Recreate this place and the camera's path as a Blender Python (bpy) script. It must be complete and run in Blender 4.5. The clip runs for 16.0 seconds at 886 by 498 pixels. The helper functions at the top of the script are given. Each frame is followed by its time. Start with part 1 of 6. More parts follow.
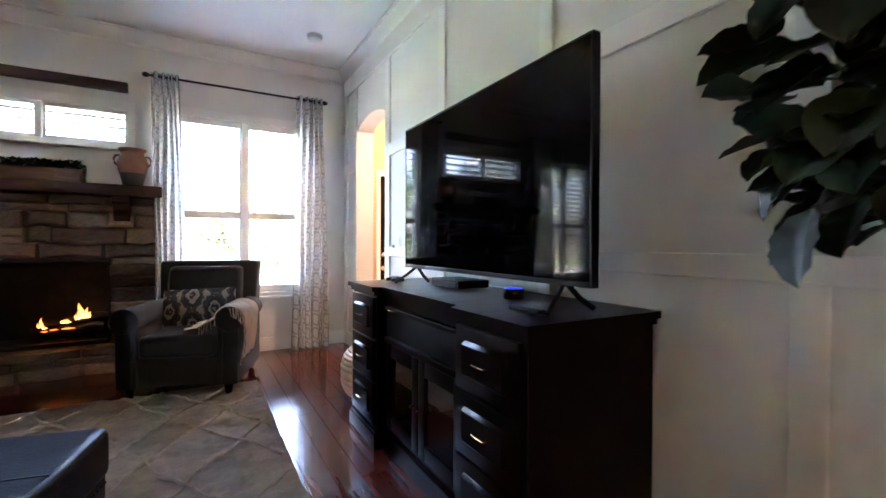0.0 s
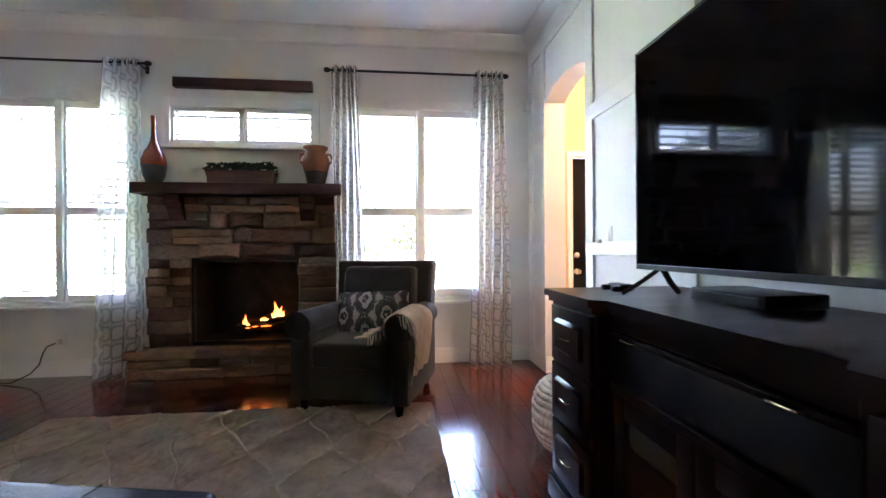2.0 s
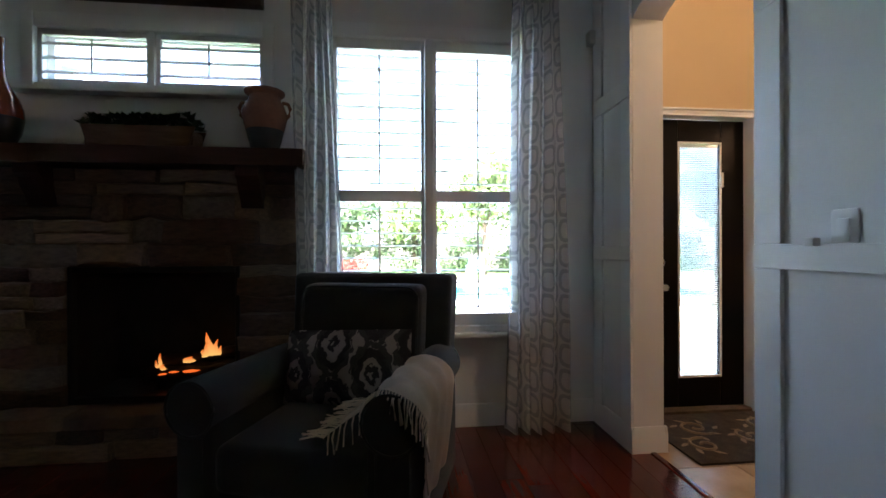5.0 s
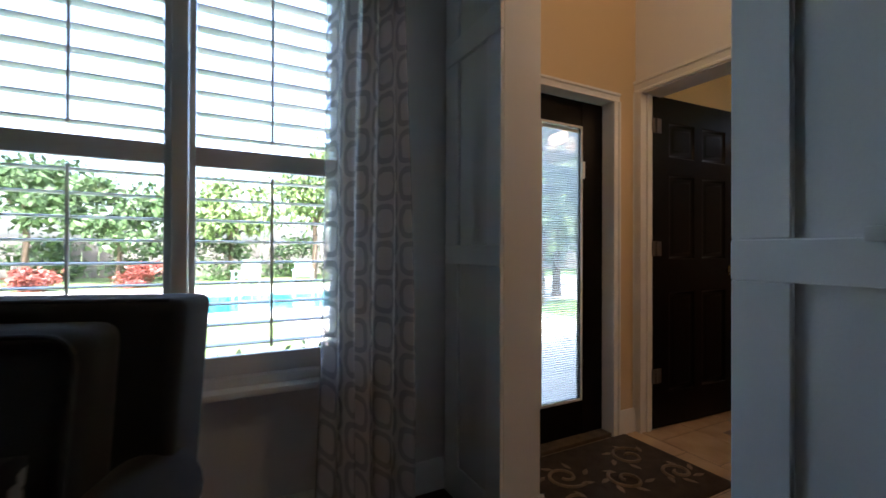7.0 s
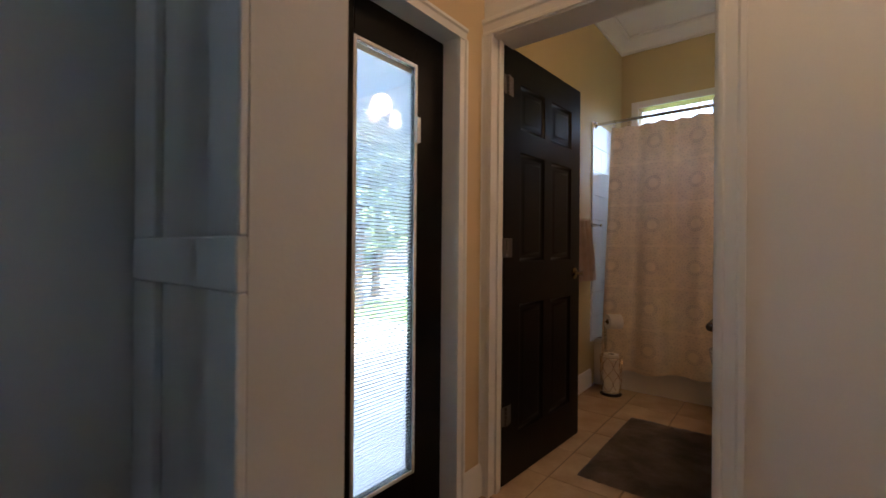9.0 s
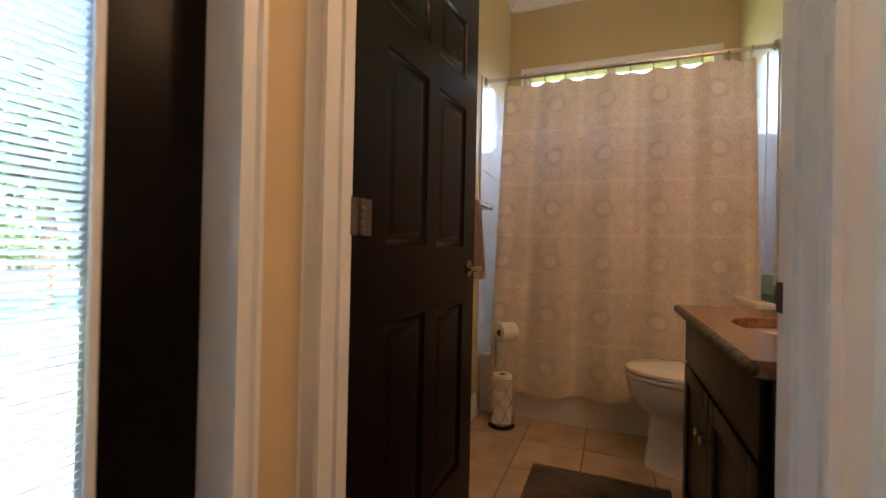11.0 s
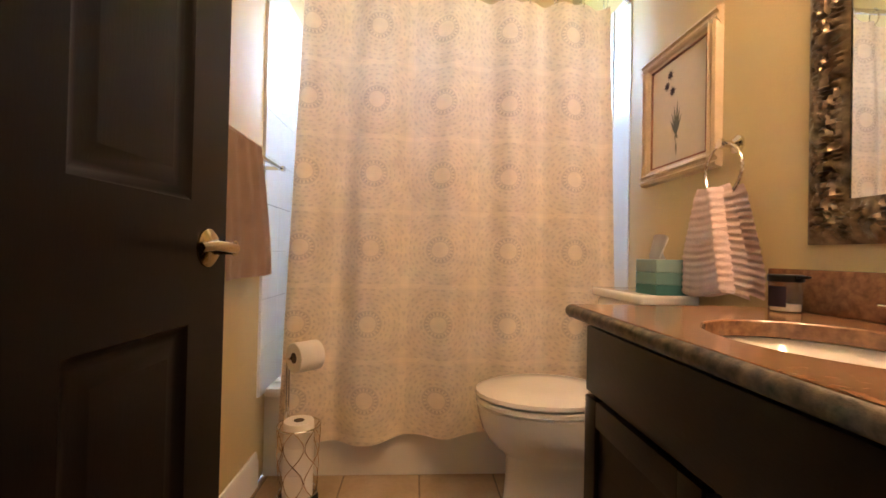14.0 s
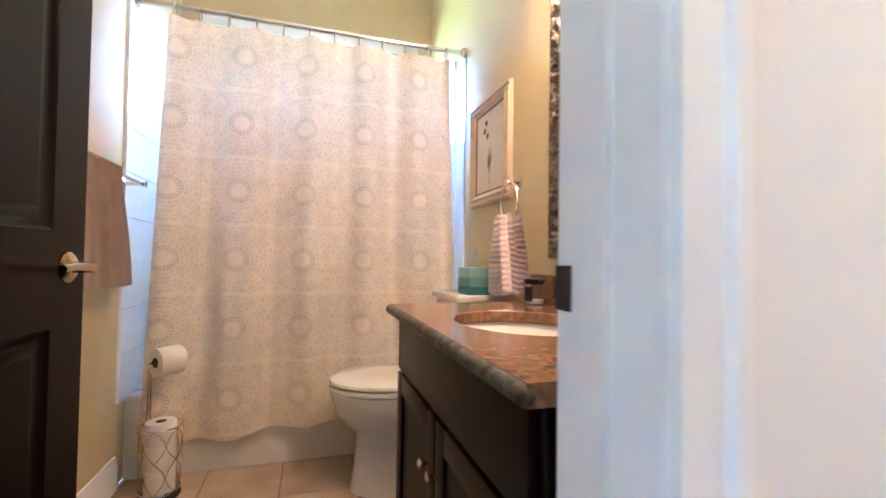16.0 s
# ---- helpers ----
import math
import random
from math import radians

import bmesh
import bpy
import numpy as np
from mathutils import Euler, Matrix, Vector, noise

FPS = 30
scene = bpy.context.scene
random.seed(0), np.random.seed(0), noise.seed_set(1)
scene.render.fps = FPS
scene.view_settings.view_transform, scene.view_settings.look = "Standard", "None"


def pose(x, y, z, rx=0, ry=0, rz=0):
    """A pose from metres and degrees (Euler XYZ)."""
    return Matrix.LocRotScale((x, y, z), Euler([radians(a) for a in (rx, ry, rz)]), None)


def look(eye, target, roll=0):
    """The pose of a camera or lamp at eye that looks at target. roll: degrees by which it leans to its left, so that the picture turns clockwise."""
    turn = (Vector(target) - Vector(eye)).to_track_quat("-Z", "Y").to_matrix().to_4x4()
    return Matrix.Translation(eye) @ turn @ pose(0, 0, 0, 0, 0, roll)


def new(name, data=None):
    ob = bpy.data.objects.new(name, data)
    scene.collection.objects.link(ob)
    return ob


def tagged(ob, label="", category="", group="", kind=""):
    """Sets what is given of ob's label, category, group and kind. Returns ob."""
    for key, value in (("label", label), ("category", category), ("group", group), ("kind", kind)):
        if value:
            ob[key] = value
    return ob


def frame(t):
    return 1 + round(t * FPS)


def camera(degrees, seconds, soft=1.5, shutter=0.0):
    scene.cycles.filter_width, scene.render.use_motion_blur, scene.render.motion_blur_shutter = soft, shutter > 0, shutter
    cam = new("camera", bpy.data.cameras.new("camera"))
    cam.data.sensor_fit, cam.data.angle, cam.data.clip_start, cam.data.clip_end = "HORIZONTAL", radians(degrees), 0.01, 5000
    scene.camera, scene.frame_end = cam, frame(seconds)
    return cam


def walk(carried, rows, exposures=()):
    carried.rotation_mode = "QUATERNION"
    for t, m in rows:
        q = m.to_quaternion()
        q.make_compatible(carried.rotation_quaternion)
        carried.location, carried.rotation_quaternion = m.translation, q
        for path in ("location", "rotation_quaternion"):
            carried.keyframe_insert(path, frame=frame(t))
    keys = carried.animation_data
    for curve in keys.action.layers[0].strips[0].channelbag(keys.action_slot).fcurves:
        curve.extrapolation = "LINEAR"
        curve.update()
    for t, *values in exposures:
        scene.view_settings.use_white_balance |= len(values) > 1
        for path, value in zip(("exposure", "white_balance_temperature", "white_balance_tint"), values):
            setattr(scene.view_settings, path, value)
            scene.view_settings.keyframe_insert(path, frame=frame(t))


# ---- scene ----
# ---- camera and walk ----
cam = camera(91.5, 16.0, shutter=0.3)

PATH = [
    (0, (0.121, -0.142, 1.147), (1.106, 1.598, 1.122), 0.2),
    (0.5, (0.208, 0.058, 1.074), (1.009, 1.89, 1.076), -0.1),
    (1, (0.295, 0.266, 1.083), (0.871, 2.181, 1.084), -0.3),
    (1.5, (0.328, 0.446, 1.094), (0.684, 2.414, 1.088), -0.3),
    (2, (0.292, 0.704, 1.088), (0.515, 2.692, 1.083), -0.4),
    (2.5, (0.29, 0.933, 1.106), (0.447, 2.927, 1.089), -0.3),
    (3, (0.301, 1.219, 1.114), (0.42, 3.216, 1.095), -0.3),
    (5.5, (0.359, 2.349, 1.105), (0.665, 4.325, 1.109), -0.1),
    (6, (0.404, 2.593, 1.104), (0.891, 4.533, 1.107), 0.1),
    (6.5, (0.486, 2.802, 1.102), (1.206, 4.668, 1.105), 0.1),
    (7, (0.646, 3.006, 1.093), (1.58, 4.774, 1.102), 0.2),
    (7.5, (0.783, 3.189, 1.113), (1.892, 4.853, 1.108), 0.2),
    (8, (0.939, 3.425, 1.1), (2.21, 4.969, 1.109), 0.2),
    (8.5, (1.097, 3.584, 1.101), (2.521, 4.988, 1.099), 0.2),
    (9, (1.29, 3.722, 1.101), (2.854, 4.968, 1.103), 0.5),
    (9.5, (1.463, 3.814, 1.079), (3.133, 4.915, 1.091), 0.8),
    (10, (1.674, 3.943, 1.058), (3.432, 4.898, 1.079), 0.8),
    (12.5, (2.766, 4.342, 0.992), (4.726, 4.739, 0.999), 1.4),
    (13, (2.878, 4.343, 0.971), (4.865, 4.571, 0.996), 0.9),
    (13.5, (2.948, 4.347, 0.964), (4.947, 4.381, 0.989), 1.1),
    (14, (2.98, 4.334, 0.966), (4.976, 4.21, 0.989), 1.2),
    (14.5, (2.978, 4.329, 0.959), (4.958, 4.046, 0.99), 1.1),
    (15, (2.923, 4.312, 0.966), (4.881, 3.904, 0.999), 1.0),
    (15.5, (2.793, 4.272, 0.984), (4.731, 3.782, 1.023), 0.9),
    (16, (2.624, 4.196, 0.998), (4.535, 3.608, 1.044), 0.8),
]
EXPOSURES = [(0.0, 6.8, 6350, 27), (1.5, 6.85, 6350, 27), (3.0, 5.9, 6350, 25), (5.5, 4.25, 6050, 18), (7.0, 3.55, 6000, 18), (8.0, 3.7, 6000, 18), (10.0, 4.2, 5900, 18),
             (12.5, 5.45, 7100, 20), (14.0, 5.9, 6050, 14), (15.0, 6.05, 5550, 12), (16.0, 6.25, 4750, 11)]

walk(cam, [(t, look(e, g, r)) for t, e, g, r in PATH], EXPOSURES)

# ---- world and light ----
world = bpy.data.worlds.new("sky")
scene.world = world
world.use_nodes = True
wn = world.node_tree
sky = wn.nodes.new("ShaderNodeTexSky")
sky.sky_type, sky.sun_disc = 'NISHITA', False
sky.sun_elevation, sky.sun_rotation = radians(52), radians(200)
sky.air_density, sky.dust_density = 1.0, 5.0
wn.nodes["Background"].inputs["Strength"].default_value = 0.15
wn.links.new(sky.outputs[0], wn.nodes["Background"].inputs["Color"])


def lamp(name, kind, power, colour, m, size=0.1, **more):
    data = bpy.data.lights.new(name, kind)
    data.energy, data.color = power, colour
    if kind == 'AREA':
        data.size = size
    elif kind == 'SUN':
        data.angle = size
    else:
        data.shadow_soft_size = size
    ob = new(name, data)
    ob.matrix_world = m
    return ob


lamp("sun_light", 'SUN', 3.0, (1, 0.96, 0.9), look((-1.2, -3.4, 4.6), (0, 0, 0)), radians(6))
lamp("hall_light", 'POINT', 0.85, (1, 0.64, 0.33), pose(2.36, 3.35, 2.84), 0.09)
for vx in (3.33, 3.56, 3.79):
    down = lamp("vanity_bulb_light", 'SPOT', 0.26, (1, 0.56, 0.28), pose(vx, 3.54, 2.13), 0.05)
    down.data.spot_size, down.data.spot_blend = radians(176), 0.9
lamp("vanity_glow_light", 'POINT', 0.34, (1, 0.56, 0.28), pose(3.56, 3.62, 2.20), 0.08)
lamp("dining_light", 'POINT', 0.07, (1, 0.68, 0.4), pose(-0.9, -2.3, 2.0), 0.12)

# ---- materials ----


def mat(name, col, rough=0.6, metal=0.0, var=0.12, scale=6.0, bump=0.0, bscale=60.0, col2=None, stretch=(1, 1, 1),
        by_object=0.0, coat=0.0, spec=0.5, sheen=0.0, by_island=0.0):
    """Painted, wooden, metal or cloth surface: colour varied at two scales, fine relief."""
    m = bpy.data.materials.new(name)
    m.use_nodes = True
    nt = m.node_tree
    n, l = nt.nodes, nt.links
    b = n["Principled BSDF"]
    tc = n.new("ShaderNodeTexCoord")
    mp = n.new("ShaderNodeMapping")
    mp.inputs["Scale"].default_value = stretch
    l.new(tc.outputs["Object"], mp.inputs["Vector"])
    big, fine = n.new("ShaderNodeTexNoise"), n.new("ShaderNodeTexNoise")
    big.inputs["Scale"].default_value, big.inputs["Detail"].default_value = scale, 5
    fine.inputs["Scale"].default_value, fine.inputs["Detail"].default_value = bscale, 4
    for x in (big, fine):
        l.new(mp.outputs[0], x.inputs["Vector"])
    mix = n.new("ShaderNodeMix")
    mix.data_type = 'RGBA'
    c2 = col2 or tuple(c * (1 - var) for c in col)
    mix.inputs["A"].default_value, mix.inputs["B"].default_value = (*col, 1), (*c2, 1)
    ramp = n.new("ShaderNodeMapRange")
    ramp.inputs["From Min"].default_value, ramp.inputs["From Max"].default_value = 0.3, 0.7
    l.new(big.outputs["Fac"], ramp.inputs["Value"])
    l.new(ramp.outputs[0], mix.inputs["Factor"])
    hsv = n.new("ShaderNodeHueSaturation")
    l.new(mix.outputs["Result"], hsv.inputs["Color"])
    vr = n.new("ShaderNodeMapRange")
    vr.inputs["To Min"].default_value, vr.inputs["To Max"].default_value = 1 - var * 0.5, 1 + var * 0.4
    l.new(fine.outputs["Fac"], vr.inputs["Value"])
    out = vr.outputs[0]
    if by_object or by_island:
        info = n.new("ShaderNodeObjectInfo" if by_object else "ShaderNodeNewGeometry")
        amount = by_object or by_island
        r2 = n.new("ShaderNodeMapRange")
        r2.inputs["To Min"].default_value, r2.inputs["To Max"].default_value = 1 - amount, 1 + amount
        l.new(info.outputs["Random" if by_object else "Random Per Island"], r2.inputs["Value"])
        mul = n.new("ShaderNodeMath")
        mul.operation = 'MULTIPLY'
        l.new(out, mul.inputs[0])
        l.new(r2.outputs[0], mul.inputs[1])
        out = mul.outputs[0]
    l.new(out, hsv.inputs["Value"])
    l.new(hsv.outputs[0], b.inputs["Base Color"])
    rr = n.new("ShaderNodeMapRange")
    rr.inputs["To Min"].default_value, rr.inputs["To Max"].default_value = rough * 0.85, min(1, rough * 1.2)
    l.new(big.outputs["Fac"], rr.inputs["Value"])
    l.new(rr.outputs[0], b.inputs["Roughness"])
    b.inputs["Metallic"].default_value = metal
    b.inputs["Coat Weight"].default_value = coat
    b.inputs["Coat Roughness"].default_value = 0.08
    b.inputs["Specular IOR Level"].default_value = spec
    b.inputs["Sheen Weight"].default_value = sheen
    if bump:
        bp = n.new("ShaderNodeBump")
        bp.inputs["Strength"].default_value, bp.inputs["Distance"].default_value = min(1, bump), 0.004
        l.new(fine.outputs["Fac"], bp.inputs["Height"])
        l.new(bp.outputs[0], b.inputs["Normal"])
    return m


def glow(name, col, power):
    m = bpy.data.materials.new(name)
    m.use_nodes = True
    nt = m.node_tree
    nt.nodes.remove(nt.nodes["Principled BSDF"])
    e = nt.nodes.new("ShaderNodeEmission")
    e.inputs["Color"].default_value, e.inputs["Strength"].default_value = (*col, 1), power
    nt.links.new(e.outputs[0], nt.nodes["Material Output"].inputs["Surface"])
    return m


def flame_mat():
    m = bpy.data.materials.new("flame")
    m.use_nodes = True
    nt = m.node_tree
    n, l = nt.nodes, nt.links
    n.remove(n["Principled BSDF"])
    tc, sep, ramp, e = n.new("ShaderNodeTexCoord"), n.new("ShaderNodeSeparateXYZ"), n.new("ShaderNodeValToRGB"), n.new("ShaderNodeEmission")
    l.new(tc.outputs["Generated"], sep.inputs[0])
    l.new(sep.outputs["Z"], ramp.inputs[0])
    ramp.color_ramp.elements[0].color, ramp.color_ramp.elements[1].color = (1, 0.56, 0.14, 1), (0.9, 0.14, 0.01, 1)
    l.new(ramp.outputs[0], e.inputs["Color"])
    e.inputs["Strength"].default_value = 0.045
    l.new(e.outputs[0], n["Material Output"].inputs["Surface"])
    return m


def glass_mat(name="window_glass"):
    m = bpy.data.materials.new(name)
    m.use_nodes = True
    nt = m.node_tree
    n, l = nt.nodes, nt.links
    n.remove(n["Principled BSDF"])
    t, g, fr, mx = n.new("ShaderNodeBsdfTransparent"), n.new("ShaderNodeBsdfGlossy"), n.new("ShaderNodeLayerWeight"), n.new("ShaderNodeMixShader")
    t.inputs[0].default_value = (0.95, 0.97, 0.96, 1)
    g.inputs["Roughness"].default_value = 0.02
    fr.inputs["Blend"].default_value = 0.25
    pw = n.new("ShaderNodeMath")
    pw.operation = 'MULTIPLY_ADD'
    pw.inputs[1].default_value, pw.inputs[2].default_value = 0.35, 0.02
    l.new(fr.outputs["Facing"], pw.inputs[0])
    l.new(pw.outputs[0], mx.inputs[0])
    l.new(t.outputs[0], mx.inputs[1])
    l.new(g.outputs[0], mx.inputs[2])
    l.new(mx.outputs[0], n["Material Output"].inputs["Surface"])
    return m


def cloth(name, base, ink, cell, rings, sheer, through_light, weave=500.0, dashes=False, warp=0.0):
    """A curtain cloth: a printed pattern of rings by the cloth's own u, v in metres, let light through."""
    m = bpy.data.materials.new(name)
    m.use_nodes = True
    nt = m.node_tree
    n, l = nt.nodes, nt.links
    n.remove(n["Principled BSDF"])
    uv, sep = n.new("ShaderNodeUVMap"), n.new("ShaderNodeSeparateXYZ")
    if warp:
        wob, sub_, sca, add_ = n.new("ShaderNodeTexNoise"), n.new("ShaderNodeVectorMath"), n.new("ShaderNodeVectorMath"), n.new("ShaderNodeVectorMath")
        wob.inputs["Scale"].default_value, wob.inputs["Detail"].default_value = 28, 4
        l.new(uv.outputs[0], wob.inputs["Vector"])
        sub_.operation, sca.operation = 'SUBTRACT', 'SCALE'
        sub_.inputs[1].default_value = (0.5, 0.5, 0.5)
        sca.inputs["Scale"].default_value = warp
        l.new(wob.outputs["Color"], sub_.inputs[0])
        l.new(sub_.outputs[0], sca.inputs[0])
        l.new(sca.outputs[0], add_.inputs[0])
        l.new(uv.outputs[0], add_.inputs[1])
        l.new(add_.outputs[0], sep.inputs[0])
    else:
        l.new(uv.outputs[0], sep.inputs[0])

    def op(kind, a, b=None, c=None):
        x = n.new("ShaderNodeMath")
        x.operation = kind
        for k, v in enumerate((a, b, c)):
            if v is None:
                continue
            if isinstance(v, (int, float)):
                x.inputs[k].default_value = v
            else:
                l.new(v, x.inputs[k])
        return x.outputs[0]
    cu, cv, stagger = cell
    col = op('DIVIDE', sep.outputs["X"], cu)
    ci = op('FLOOR', col)
    fu = op('SUBTRACT', op('FRACT', col), 0.5)
    row = op('ADD', op('DIVIDE', sep.outputs["Y"], cv), op('MULTIPLY', op('MODULO', ci, 2.0), stagger))
    fv = op('SUBTRACT', op('FRACT', row), 0.5)
    px, py = op('MULTIPLY', fu, cu), op('MULTIPLY', fv, cv)
    mask = None
    for rx, ry, power, width, strength, *count in rings:
        d = op('POWER', op('ADD', op('POWER', op('ABSOLUTE', op('DIVIDE', px, rx)), power),
                           op('POWER', op('ABSOLUTE', op('DIVIDE', py, ry)), power)), 1.0 / power)
        ring = op('MULTIPLY', op('LESS_THAN', op('ABSOLUTE', op('SUBTRACT', d, 1.0)), width), strength)
        if count and count[0]:
            ring = op('MULTIPLY', ring, op('GREATER_THAN', op('SINE', op('MULTIPLY', op('ARCTAN2', py, px), float(count[0]))), 0.0))
        mask = ring if mask is None else op('MAXIMUM', mask, ring)
    no = n.new("ShaderNodeTexNoise")
    no.inputs["Scale"].default_value = weave
    l.new(uv.outputs[0], no.inputs["Vector"])
    big = n.new("ShaderNodeTexNoise")
    big.inputs["Scale"].default_value = 4.0
    l.new(uv.outputs[0], big.inputs["Vector"])
    mask = op('MULTIPLY', mask, op('ADD', 0.55, op('MULTIPLY', no.outputs["Fac"], 0.8)))
    mix = n.new("ShaderNodeMix")
    mix.data_type = 'RGBA'
    mix.inputs["A"].default_value, mix.inputs["B"].default_value = (*base, 1), (*ink, 1)
    l.new(mask, mix.inputs["Factor"])
    hsv = n.new("ShaderNodeHueSaturation")
    l.new(mix.outputs["Result"], hsv.inputs["Color"])
    value = op('ADD', 0.85, op('MULTIPLY', big.outputs["Fac"], 0.3))
    if dashes:
        blot = n.new("ShaderNodeTexNoise")
        blot.inputs["Scale"].default_value, blot.inputs["Detail"].default_value = 22, 6
        l.new(uv.outputs[0], blot.inputs["Vector"])
        value = op('ADD', value, op('MULTIPLY', op('SUBTRACT', blot.outputs["Fac"], 0.5), 0.35))
    if dashes:
        value = op('ADD', value, op('MULTIPLY', op('GREATER_THAN', op('ABSOLUTE', fv), 0.47), 0.06))
        value = op('ADD', value, op('MULTIPLY', op('GREATER_THAN', op('ABSOLUTE', fu), 0.44), 0.05))
        value = op('ADD', value, op('MULTIPLY', op('LESS_THAN', op('ADD', op('POWER', px, 2.0), op('POWER', py, 2.0)), 0.0011), 0.05))
    l.new(value, hsv.inputs["Value"])
    d, t, tr = n.new("ShaderNodeBsdfDiffuse"), n.new("ShaderNodeBsdfTranslucent"), n.new("ShaderNodeBsdfTransparent")
    l.new(hsv.outputs[0], d.inputs[0])
    l.new(hsv.outputs[0], t.inputs[0])
    m1, m2 = n.new("ShaderNodeMixShader"), n.new("ShaderNodeMixShader")
    m1.inputs[0].default_value = through_light
    l.new(d.outputs[0], m1.inputs[1])
    l.new(t.outputs[0], m1.inputs[2])
    l.new(op('MULTIPLY', op('SUBTRACT', 1.0, op('MULTIPLY', mask, 0.75)), sheer), m2.inputs[0])
    l.new(m1.outputs[0], m2.inputs[1])
    l.new(tr.outputs[0], m2.inputs[2])
    bp = n.new("ShaderNodeBump")
    bp.inputs["Strength"].default_value, bp.inputs["Distance"].default_value = 0.3, 0.001
    l.new(no.outputs["Fac"], bp.inputs["Height"])
    l.new(bp.outputs[0], d.inputs["Normal"])
    l.new(m2.outputs[0], n["Material Output"].inputs["Surface"])
    return m


